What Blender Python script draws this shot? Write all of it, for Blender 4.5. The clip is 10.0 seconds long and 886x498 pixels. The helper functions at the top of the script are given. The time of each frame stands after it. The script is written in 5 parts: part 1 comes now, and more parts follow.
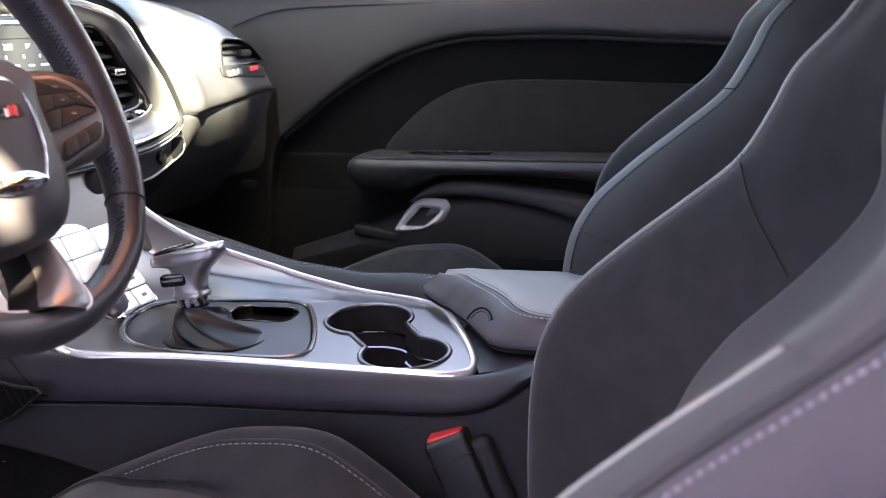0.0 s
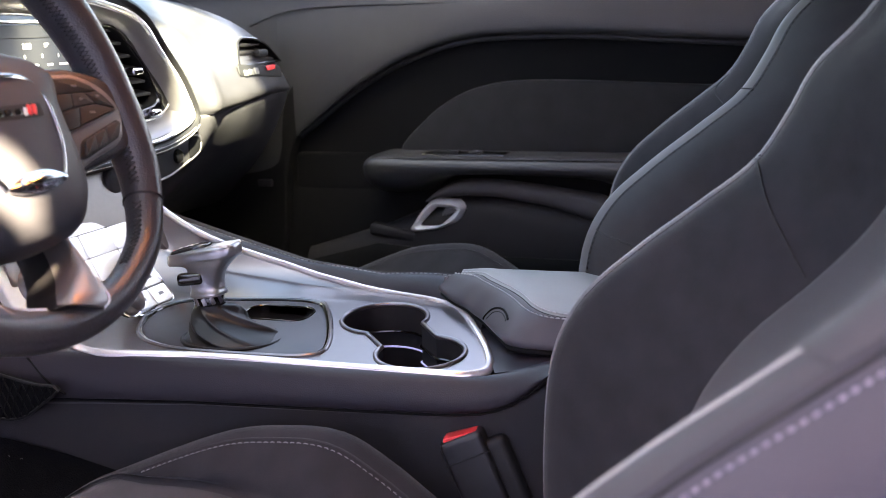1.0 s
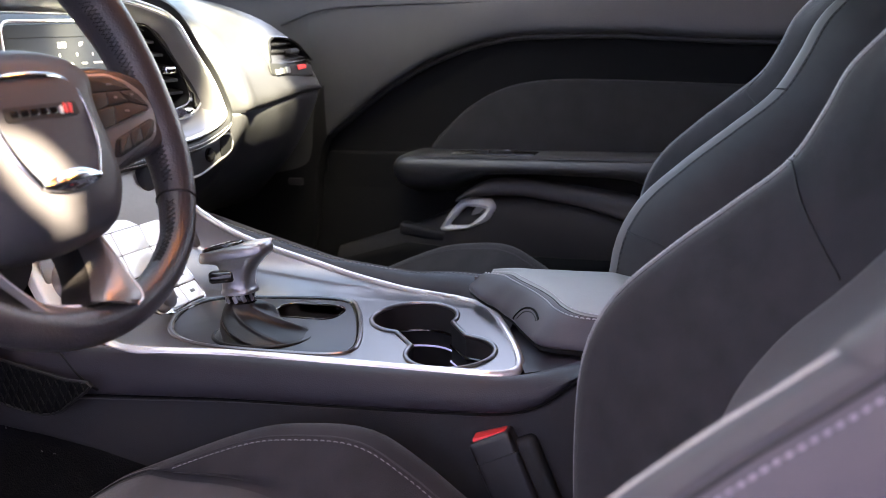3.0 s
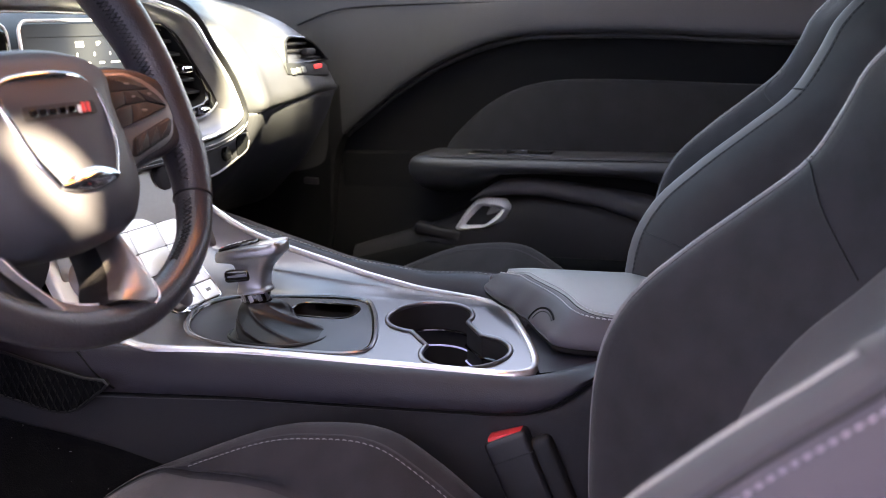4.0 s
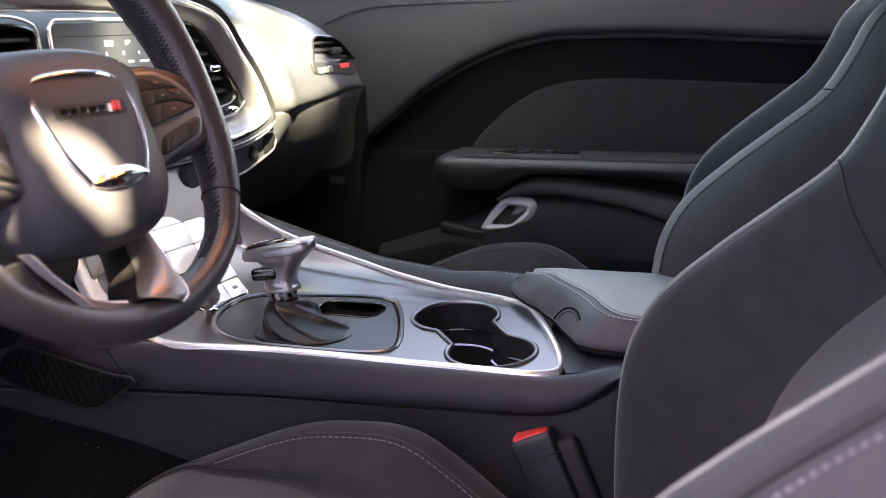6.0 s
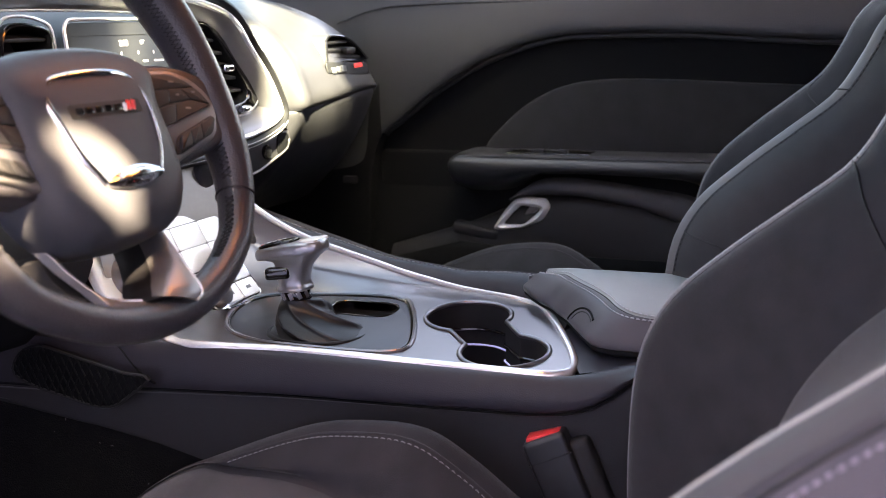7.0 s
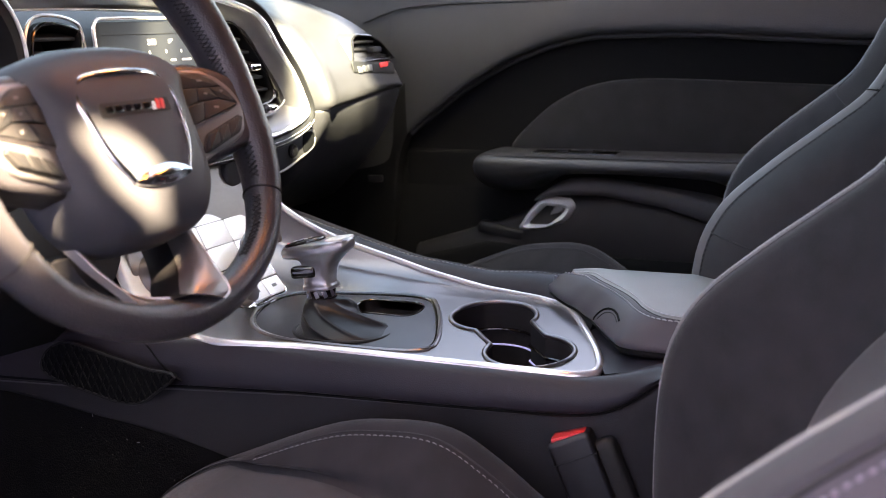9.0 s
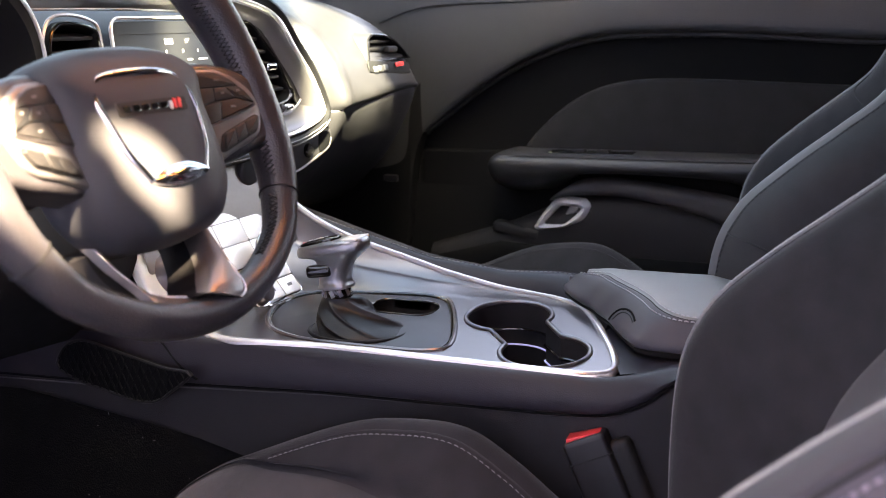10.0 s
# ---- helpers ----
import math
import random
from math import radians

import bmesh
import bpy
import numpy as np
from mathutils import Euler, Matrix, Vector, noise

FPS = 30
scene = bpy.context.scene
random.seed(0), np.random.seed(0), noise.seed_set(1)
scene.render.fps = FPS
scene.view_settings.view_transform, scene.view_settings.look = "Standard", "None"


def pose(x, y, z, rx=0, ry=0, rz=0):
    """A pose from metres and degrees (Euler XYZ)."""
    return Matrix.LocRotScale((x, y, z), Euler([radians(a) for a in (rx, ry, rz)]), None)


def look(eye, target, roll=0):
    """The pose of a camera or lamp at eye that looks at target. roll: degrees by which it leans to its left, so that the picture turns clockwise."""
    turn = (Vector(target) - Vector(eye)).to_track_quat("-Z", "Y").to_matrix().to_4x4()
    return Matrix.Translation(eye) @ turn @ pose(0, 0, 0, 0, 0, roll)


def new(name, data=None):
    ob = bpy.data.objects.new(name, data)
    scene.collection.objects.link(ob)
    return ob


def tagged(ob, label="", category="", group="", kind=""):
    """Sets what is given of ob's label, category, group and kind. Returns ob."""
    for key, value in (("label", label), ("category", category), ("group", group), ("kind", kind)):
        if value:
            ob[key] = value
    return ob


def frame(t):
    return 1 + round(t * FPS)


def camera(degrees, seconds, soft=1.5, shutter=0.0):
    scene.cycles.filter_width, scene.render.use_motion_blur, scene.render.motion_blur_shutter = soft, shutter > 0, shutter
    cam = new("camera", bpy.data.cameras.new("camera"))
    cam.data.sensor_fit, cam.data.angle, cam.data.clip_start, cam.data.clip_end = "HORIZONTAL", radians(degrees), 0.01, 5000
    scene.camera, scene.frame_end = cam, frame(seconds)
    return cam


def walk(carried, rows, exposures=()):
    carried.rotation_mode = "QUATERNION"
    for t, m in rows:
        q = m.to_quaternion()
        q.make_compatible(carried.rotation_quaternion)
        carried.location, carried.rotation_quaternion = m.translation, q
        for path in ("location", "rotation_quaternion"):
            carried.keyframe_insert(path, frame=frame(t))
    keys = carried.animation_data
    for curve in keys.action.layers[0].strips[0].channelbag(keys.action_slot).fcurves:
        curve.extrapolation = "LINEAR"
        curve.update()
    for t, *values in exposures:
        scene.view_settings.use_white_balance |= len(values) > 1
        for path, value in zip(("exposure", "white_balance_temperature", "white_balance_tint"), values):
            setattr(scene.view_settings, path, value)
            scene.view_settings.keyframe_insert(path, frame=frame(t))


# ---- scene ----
# ---- camera: a slow pan on a tripod head, whose pivot lies a hand's width behind the lens ----
cam = camera(43.2, 10.0, soft=0.5)
EYE = Vector((-1.037, 0.0, 0.80))
HEADING, PITCH, ROLL, RHO = 18.0, -11.5, -1.5, 0.098
AHEAD = Vector((math.cos(radians(HEADING)) * math.cos(radians(PITCH)), math.sin(radians(HEADING)) * math.cos(radians(PITCH)), math.sin(radians(PITCH))))
FIRST = look(EYE, EYE + AHEAD, ROLL)
PIVOT = EYE - RHO * AHEAD
AXIS = FIRST.to_3x3() @ Vector((-0.0204, 1.0, 0.244)).normalized()
STOPS, KELVIN, TINT = 5.5, 8900, 20
PAN = [(0.0, 0.0), (0.5, 0.372), (1.0, 0.782), (1.5, 1.165), (2.0, 1.54), (2.5, 1.885), (4.0, 3.015), (4.5, 3.345), (5.0, 3.69), (5.5, 3.985),
       (7.0, 4.93), (7.5, 5.245), (8.0, 5.555), (8.5, 5.845), (9.0, 6.175), (9.5, 6.515), (10.0, 6.925)]
walk(cam, [(t, Matrix.Translation(PIVOT) @ Matrix.Rotation(radians(a), 4, AXIS) @ Matrix.Translation(-PIVOT) @ FIRST) for t, a in PAN],
     exposures=[(0.0, STOPS + 0.12, KELVIN - 350, TINT), (10.0, STOPS - 0.08, KELVIN + 350, TINT)])
cam.data.dof.use_dof = True
cam.data.dof.focus_distance, cam.data.dof.aperture_fstop = 1.2, 8.0
# ---- daylight ----
SUN_TO = Vector((-0.55, -0.45, 0.70)).normalized()
world = bpy.data.worlds.new("sky")
scene.world = world
world.use_nodes = True
wn = world.node_tree
sky = wn.nodes.new("ShaderNodeTexSky")
sky.sky_type, sky.sun_disc = "NISHITA", False
sky.sun_elevation = math.asin(SUN_TO.z)
sky.sun_rotation = math.atan2(SUN_TO.x, SUN_TO.y)
sky.air_density, sky.dust_density, sky.ozone_density = 1.0, 4.0, 0.6
background = wn.nodes["Background"]
background.inputs["Strength"].default_value = 0.057
wn.links.new(sky.outputs["Color"], background.inputs["Color"])
sun = new("sun", bpy.data.lights.new("sun", "SUN"))
sun.data.energy, sun.data.angle, sun.data.color = 5.0, radians(0.3), (1.0, 0.92, 0.74)
sun.matrix_world = look(SUN_TO * 10, (0, 0, 0))
# ---- small tools for shapes ----
from mathutils.bvhtree import BVHTree


def vec(p):
    return Vector((p[0], p[1], p[2] if len(p) > 2 else 0.0))


def cat(points, n, closed=False):
    """n points along a smooth curve through the given ones."""
    p = [vec(q) for q in points]
    m = len(p)
    out = []
    spans = m if closed else m - 1
    for i in range(n):
        s = i / (n if closed else n - 1) * spans
        k = min(int(s), spans - 1)
        u = s - k
        if closed:
            a, b, c, d = p[(k - 1) % m], p[k], p[(k + 1) % m], p[(k + 2) % m]
        else:
            b, c = p[k], p[k + 1]
            a = p[k - 1] if k else 2 * b - c
            d = p[k + 2] if k + 2 < m else 2 * c - b
        out.append(0.5 * ((2 * b) + (c - a) * u + (2 * a - 5 * b + 4 * c - d) * u * u + (3 * b - a - 3 * c + d) * u ** 3))
    return out


def even(points, n, closed=False):
    """The same curve in n steps of equal length."""
    p = cat(points, max(200, 12 * len(points)), closed)
    if closed:
        p = p + [p[0]]
    s = [0.0]
    for a, b in zip(p, p[1:]):
        s.append(s[-1] + (b - a).length)
    out, j = [], 0
    for i in range(n):
        w = s[-1] * i / (n if closed else n - 1)
        while j < len(s) - 2 and s[j + 1] < w:
            j += 1
        f = (w - s[j]) / max(s[j + 1] - s[j], 1e-9)
        out.append(p[j].lerp(p[j + 1], f))
    return out


def lay(bm, rows, closed_u=False, closed_v=False, caps=False):
    """A net of faces over rows of points."""
    vs = [[bm.verts.new(p) for p in r] for r in rows]
    nv, nu = len(vs), len(vs[0])
    for i in range(nv if closed_v else nv - 1):
        for j in range(nu if closed_u else nu - 1):
            a, b = vs[i], vs[(i + 1) % nv]
            try:
                bm.faces.new((a[j], a[(j + 1) % nu], b[(j + 1) % nu], b[j]))
            except ValueError:
                pass
    if caps:
        for r in (vs[0], vs[-1]):
            bm.faces.new(r)
    return vs


def net(rows, nu, nv, closed_u=False, closed_v=False, caps=False, bm=None):
    """A smooth skin over a few control rows."""
    bm = bm or bmesh.new()
    across = [cat(r, nu, closed_u) for r in rows]
    cols = [cat([r[j] for r in across], nv, closed_v) for j in range(nu)]
    lay(bm, [[cols[j][i] for j in range(nu)] for i in range(nv)], closed_u, closed_v, caps)
    return bm


def shell_of(rows, nu, nv, depth):
    """A skin with a thickness, depth being the way to its back."""
    bm = bmesh.new()
    across = [cat(r, nu) for r in rows]
    cols = [cat([r[j] for r in across], nv) for j in range(nu)]
    front = [[cols[j][i] for j in range(nu)] for i in range(nv)]
    d = Vector(depth)
    lay(bm, [r + [p + d for p in reversed(r)] for r in front], closed_u=True, caps=True)
    return bm


def tube(path, r, n=8, closed=False, caps=True, bm=None, flat=1.0, up=None):
    """A round rod along a path; r may be one radius or one for each point."""
    bm = bm or bmesh.new()
    m = len(path)
    rows = []
    side = None
    for i, p in enumerate(path):
        a = path[(i - 1) % m] if closed or i else p
        b = path[(i + 1) % m] if closed or i < m - 1 else p
        d = (b - a).normalized()
        if up is not None:
            side = d.cross(Vector(up)).normalized()
        elif side is None:
            side = d.orthogonal().normalized()
        else:
            side = (side - d * side.dot(d)).normalized()
        w = d.cross(side)
        q = r[i] if isinstance(r, (list, tuple)) else r
        rows.append([p + q * (math.cos(2 * math.pi * k / n) * side + flat * math.sin(2 * math.pi * k / n) * w) for k in range(n)])
    lay(bm, rows, closed_u=True, closed_v=closed, caps=caps and not closed)
    return bm


def block(sx, sy, sz, bevel=0.0, m=None, bm=None, seg=2):
    """A box with rounded edges, centred; added to bm if that is given."""
    out = bmesh.new()
    bmesh.ops.create_cube(out, size=1.0, matrix=Matrix.Diagonal((sx, sy, sz, 1)))
    if bevel:
        bmesh.ops.bevel(out, geom=out.edges[:], offset=bevel, segments=seg, affect="EDGES", profile=0.6)
    if m is not None:
        bmesh.ops.transform(out, matrix=m, verts=out.verts)
    if bm is None:
        return out
    me = bpy.data.meshes.new("block")
    out.to_mesh(me)
    out.free()
    bm.from_mesh(me)
    bpy.data.meshes.remove(me)
    return bm


def plate(outline, height, bevel=0.0, m=None, seg=3, dome=0.0):
    """An outline in its own xy plane, raised by height, with a rounded upper edge."""
    bm = bmesh.new()
    o = [vec(p) for p in outline]
    c = sum(o, Vector()) / len(o)
    n = len(o)
    rows = [o]
    for k in range(seg + 1):
        a = k / seg * math.pi / 2
        inset = bevel * (1 - math.cos(a))
        z = height - bevel + bevel * math.sin(a) if bevel else height
        ring = []
        for i in range(n):
            t = (o[(i + 1) % n] - o[i - 1]).normalized()
            nrm = Vector((-t.y, t.x, 0))
            if nrm.dot(c - o[i]) < 0:
                nrm.negate()
            ring.append(o[i] + nrm * inset + Vector((0, 0, z)))
        rows.append(ring)
        if not bevel:
            break
    if dome:
        base = rows[-1]
        for f in (0.75, 0.5, 0.25):
            rows.append([c.lerp(Vector((p.x, p.y, 0)), f) + Vector((0, 0, height + dome * (1 - f * f))) for p in base])
    lay(bm, rows, closed_u=True, caps=True)
    bmesh.ops.recalc_face_normals(bm, faces=bm.faces)
    if m is not None:
        bmesh.ops.transform(bm, matrix=m, verts=bm.verts)
    return bm


def rounded(w, h, r, n=6, power=None):
    """A rectangle with round corners, in xy about its middle."""
    out = []
    for cx, cy, a0 in ((w / 2 - r, h / 2 - r, 0), (-w / 2 + r, h / 2 - r, 90), (-w / 2 + r, -h / 2 + r, 180), (w / 2 - r, -h / 2 + r, 270)):
        for k in range(n):
            a = radians(a0 + 90 * k / (n - 1))
            out.append((cx + r * math.cos(a), cy + r * math.sin(a)))
    return out


def corners(points, r, n=5):
    """A polygon in xy whose corners are rounded by about r."""
    p = [vec(q) for q in points]
    out = []
    for i, b in enumerate(p):
        a, c = p[i - 1], p[(i + 1) % len(p)]
        u, w = (a - b), (c - b)
        e = min(r, 0.48 * u.length, 0.48 * w.length)
        s, f = b + u.normalized() * e, b + w.normalized() * e
        for k in range(n):
            t = k / (n - 1)
            out.append((1 - t) ** 2 * s + 2 * t * (1 - t) * b + t * t * f)
    return [(q.x, q.y) for q in out]


def ringed(outer, inner, height, m=None, lip=0.0):
    """A flat frame between two outlines of equal count."""
    bm = bmesh.new()
    o, i = [vec(p) for p in outer], [vec(p) for p in inner]
    up = Vector((0, 0, height))
    mid = [a.lerp(b, 0.5) + up + Vector((0, 0, lip)) for a, b in zip(o, i)]
    lay(bm, [o, [p.lerp(q, 0.12) + up for p, q in zip(o, i)], mid, [q.lerp(p, 0.12) + up for p, q in zip(o, i)], i], closed_u=True, closed_v=True)
    bmesh.ops.recalc_face_normals(bm, faces=bm.faces)
    if m is not None:
        bmesh.ops.transform(bm, matrix=m, verts=bm.verts)
    return bm


def dashes(path, length, gap, r, bm=None, lift=(0, 0, 0)):
    """Stitches along a curve."""
    bm = bm or bmesh.new()
    total = sum((b - a).length for a, b in zip(path, path[1:]))
    n = max(2, int(total / (length + gap)))
    p = even(path, 2 * n + 1)
    lift = Vector(lift)
    k = length / (length + gap)
    for i in range(n):
        a, b = p[2 * i], p[2 * i].lerp(p[2 * i + 2], k)
        tube([a + lift * 0.3, a.lerp(b, 0.25) + lift, a.lerp(b, 0.75) + lift, b + lift * 0.3], [r * 0.7, r, r, r * 0.7], n=5, bm=bm)
    return bm


def mesh_of(name, bm, material, sharp=40):
    me = bpy.data.meshes.new(name)
    bmesh.ops.recalc_face_normals(bm, faces=bm.faces)
    bm.to_mesh(me)
    bm.free()
    me.polygons.foreach_set("use_smooth", [True] * len(me.polygons))
    me.set_sharp_from_angle(angle=radians(sharp))
    if material:
        me.materials.append(material)
    return me


def part(name, bm, material, parent, label="", sharp=40):
    ob = new(name, mesh_of(name, bm, material, sharp))
    ob.parent = parent
    return tagged(ob, label)


def thing(name, label, category, group="", at=(0, 0, 0), kind=""):
    ob = new(name)
    ob.empty_display_size = 0.05
    ob.location = at
    return tagged(ob, label, category, group, kind)


def whole(name, bm, material, label, category, group="", kind="", sharp=40):
    return tagged(new(name, mesh_of(name, bm, material, sharp)), label, category, group, kind)


def cut(ob, cutters):
    """Takes the cutters' bodies out of ob for good."""
    mods = []
    tools = []
    for bm in cutters:
        tool = new("cutter", mesh_of("cutter", bm, None))
        mod = ob.modifiers.new("cut", "BOOLEAN")
        mod.operation, mod.object, mod.solver = "DIFFERENCE", tool, "EXACT"
        tools.append(tool)
    bpy.context.view_layer.update()
    deps = bpy.context.evaluated_depsgraph_get()
    me = bpy.data.meshes.new_from_object(ob.evaluated_get(deps))
    ob.modifiers.clear()
    old = ob.data
    ob.data = me
    bpy.data.meshes.remove(old)
    for tool in tools:
        data = tool.data
        bpy.data.objects.remove(tool)
        bpy.data.meshes.remove(data)
    me.polygons.foreach_set("use_smooth", [True] * len(me.polygons))
    me.set_sharp_from_angle(angle=radians(40))
    return ob


def table(x, xs, ys):
    return float(np.interp(x, xs, ys))
# ---- materials ----
def material(name, colour, rough, metal=0.0, vary=0.15, scale=40.0, bump=0.0, bump_scale=900.0, sheen=0.0, coat=0.0, stretch=None,
             emit=None, strength=0.0, cells=False, rough_vary=0.1, spec=0.5):
    m = bpy.data.materials.new(name)
    m.use_nodes = True
    t = m.node_tree
    b = t.nodes["Principled BSDF"]
    b.inputs["Roughness"].default_value, b.inputs["Metallic"].default_value = rough, metal
    b.inputs["Specular IOR Level"].default_value = spec
    b.inputs["Coat Weight"].default_value = coat
    if sheen:
        b.inputs["Sheen Weight"].default_value, b.inputs["Sheen Roughness"].default_value = sheen, 0.4
    where = t.nodes.new("ShaderNodeTexCoord").outputs["Object"]
    if stretch:
        mapping = t.nodes.new("ShaderNodeMapping")
        mapping.inputs["Scale"].default_value = stretch
        t.links.new(where, mapping.inputs["Vector"])
        where = mapping.outputs["Vector"]
    grain = t.nodes.new("ShaderNodeTexNoise")
    grain.inputs["Scale"].default_value, grain.inputs["Detail"].default_value = scale, 5.0
    t.links.new(where, grain.inputs["Vector"])
    broad = t.nodes.new("ShaderNodeTexNoise")
    broad.inputs["Scale"].default_value, broad.inputs["Detail"].default_value = max(scale / 8, 4.0), 3.0
    t.links.new(where, broad.inputs["Vector"])
    both = t.nodes.new("ShaderNodeMath")
    both.operation = "ADD"
    t.links.new(grain.outputs["Fac"], both.inputs[0])
    t.links.new(broad.outputs["Fac"], both.inputs[1])
    ramp = t.nodes.new("ShaderNodeMapRange")
    ramp.inputs["From Min"].default_value, ramp.inputs["From Max"].default_value = 0.6, 1.4
    ramp.inputs["To Min"].default_value, ramp.inputs["To Max"].default_value = 1 - vary, 1 + vary
    t.links.new(both.outputs[0], ramp.inputs["Value"])
    tint = t.nodes.new("ShaderNodeVectorMath")
    tint.operation = "SCALE"
    tint.inputs[0].default_value = colour
    t.links.new(ramp.outputs["Result"], tint.inputs["Scale"])
    t.links.new(tint.outputs["Vector"], b.inputs["Base Color"])
    gloss = t.nodes.new("ShaderNodeMapRange")
    gloss.inputs["From Min"].default_value, gloss.inputs["From Max"].default_value = 0.6, 1.4
    gloss.inputs["To Min"].default_value, gloss.inputs["To Max"].default_value = max(rough - rough_vary / 2, 0.02), min(rough + rough_vary / 2, 1)
    t.links.new(both.outputs[0], gloss.inputs["Value"])
    t.links.new(gloss.outputs["Result"], b.inputs["Roughness"])
    if bump:
        if cells:
            relief = t.nodes.new("ShaderNodeTexVoronoi")
            relief.feature = "SMOOTH_F1"
            relief.inputs["Scale"].default_value = bump_scale
            height = relief.outputs["Distance"]
        else:
            relief = t.nodes.new("ShaderNodeTexNoise")
            relief.inputs["Scale"].default_value, relief.inputs["Detail"].default_value = bump_scale, 3.0
            height = relief.outputs["Fac"]
        t.links.new(where, relief.inputs["Vector"])
        bump_node = t.nodes.new("ShaderNodeBump")
        bump_node.inputs["Strength"].default_value, bump_node.inputs["Distance"].default_value = bump, 0.001
        t.links.new(height, bump_node.inputs["Height"])
        t.links.new(bump_node.outputs["Normal"], b.inputs["Normal"])
    if emit:
        b.inputs["Emission Color"].default_value, b.inputs["Emission Strength"].default_value = (*emit, 1), strength
    return m


LEATHER = material("black_leather", (0.028, 0.027, 0.031), 0.42, bump=0.25, bump_scale=700, cells=True, vary=0.12, scale=30)
# top of the lid: its skirt's leather, lightened for sky light falling there
LID_TOP_LIT = material("sky_lit_lid_leather", (0.262, 0.274, 0.264), 0.45, bump=0.3, bump_scale=800, cells=True, vary=0.12, scale=30)
SUEDE = material("charcoal_suede", (0.0225, 0.0214, 0.0242), 0.85, sheen=0.12, bump=0.5, bump_scale=1100, vary=0.42, scale=36, spec=0.25)
DOOR_SUEDE = material("dark_door_suede", (0.0195, 0.0192, 0.0205), 0.88, sheen=0.15, bump=0.4, bump_scale=1200, vary=0.3, scale=30, spec=0.2)
SUEDE_MID = material("dark_grey_suede", (0.029, 0.0278, 0.029), 0.9, sheen=0.2, bump=0.4, bump_scale=1200, vary=0.25, scale=45, spec=0.2)
SUEDE_GREY = material("grey_suede", (0.052, 0.049, 0.051), 0.9, sheen=0.3, bump=0.4, bump_scale=1200, vary=0.2, scale=60, spec=0.2)
SHIFT_PANEL = material("dark_satin_panel", (0.078, 0.073, 0.080), 0.38, metal=0.75, vary=0.04, scale=150, rough_vary=0.02)
PLASTIC = material("grained_black_plastic", (0.011, 0.0102, 0.0125), 0.58, spec=0.35, bump=0.22, bump_scale=1100, cells=True, vary=0.1)
SOFT_TOUCH = material("soft_touch_black_vinyl", (0.024, 0.023, 0.0265), 0.44, bump=0.12, bump_scale=900, cells=True, vary=0.1)
DOOR_VINYL = material("door_vinyl", (0.025, 0.0255, 0.027), 0.42, bump=0.2, bump_scale=700, cells=True, vary=0.1)
BLACK = material("matt_black_plastic", (0.009, 0.009, 0.010), 0.6, vary=0.1, spec=0.35)
# for black parts, and for shade painted on the door's skin and pad front
NEAR_BLACK = material("near_black", (0.004, 0.004, 0.0045), 0.7, vary=0.1, spec=0.1)
PAD = material("switch_plastic", (0.015, 0.0148, 0.0155), 0.5, vary=0.08, spec=0.4)
AIRBAG = material("airbag_vinyl", (0.034, 0.036, 0.043), 0.52, spec=0.3, bump=0.12, bump_scale=900, cells=True, vary=0.1)
KNOB = material("knob_metal", (0.37, 0.37, 0.375), 0.30, metal=0.85, vary=0.03, rough_vary=0.0)
# leather darkened in place of the shade on the centre surround's lip
LIP = material("darkened_black_leather", (0.008, 0.0078, 0.009), 0.5, bump=0.15, bump_scale=700, cells=True, vary=0.1, spec=0.25)
RING = material("ring_metal", (0.22, 0.21, 0.225), 0.34, metal=0.7, vary=0.03, rough_vary=0.05)
SATIN_CHROME = material("satin_chrome", (0.93, 0.94, 0.96), 0.25, metal=0.12, vary=0.03, rough_vary=0.04)
WELL = material("black_cup_liner", (0.015, 0.0145, 0.016), 0.6, vary=0.1, spec=0.15)
RAIL = material("black_rail_vinyl", (0.0160, 0.0135, 0.0200), 0.48, spec=0.36, bump=0.15, bump_scale=900, cells=True, vary=0.1)
# the same lid leather without the sky light painted into its top
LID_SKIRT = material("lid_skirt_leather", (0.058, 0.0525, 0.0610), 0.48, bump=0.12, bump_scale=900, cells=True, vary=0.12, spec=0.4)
DOOR_LIGHT = material("grey_black_door_vinyl", (0.068, 0.066, 0.070), 0.6, bump=0.15, bump_scale=700, cells=True, vary=0.1, spec=0.3)
BUCKLE = material("buckle_plastic", (0.010, 0.010, 0.012), 0.35, vary=0.1, spec=0.4)
GLOSS = material("gloss_black", (0.008, 0.008, 0.009), 0.12, coat=0.5, vary=0.05, rough_vary=0.05)
SATIN = material("satin_metal_paint", (0.200, 0.186, 0.196), 0.28, metal=0.85, vary=0.03, scale=60, rough_vary=0.0)
SPOKE_METAL = material("spoke_metal", (0.23, 0.22, 0.225), 0.38, metal=0.75, vary=0.03, scale=60, rough_vary=0.02)
SATIN_DARK = material("dark_satin_metal", (0.27, 0.25, 0.24), 0.42, metal=0.8, vary=0.04, scale=200, rough_vary=0.0)
CHROME = material("chrome", (0.85, 0.85, 0.86), 0.1, metal=1.0, vary=0.02, rough_vary=0.05)
BRIGHT = material("bright_satin_trim", (0.82, 0.81, 0.82), 0.2, metal=0.55, vary=0.03, rough_vary=0.05)
CARPET = material("black_carpet", (0.004, 0.0038, 0.0041), 0.95, bump=1.0, bump_scale=500, vary=0.5, scale=300, spec=0.1)
THREAD = material("grey_thread", (0.42, 0.41, 0.42), 0.7, vary=0.1)
CUSHION_THREAD = material("dull_grey_thread", (0.24, 0.235, 0.245), 0.7, vary=0.1)
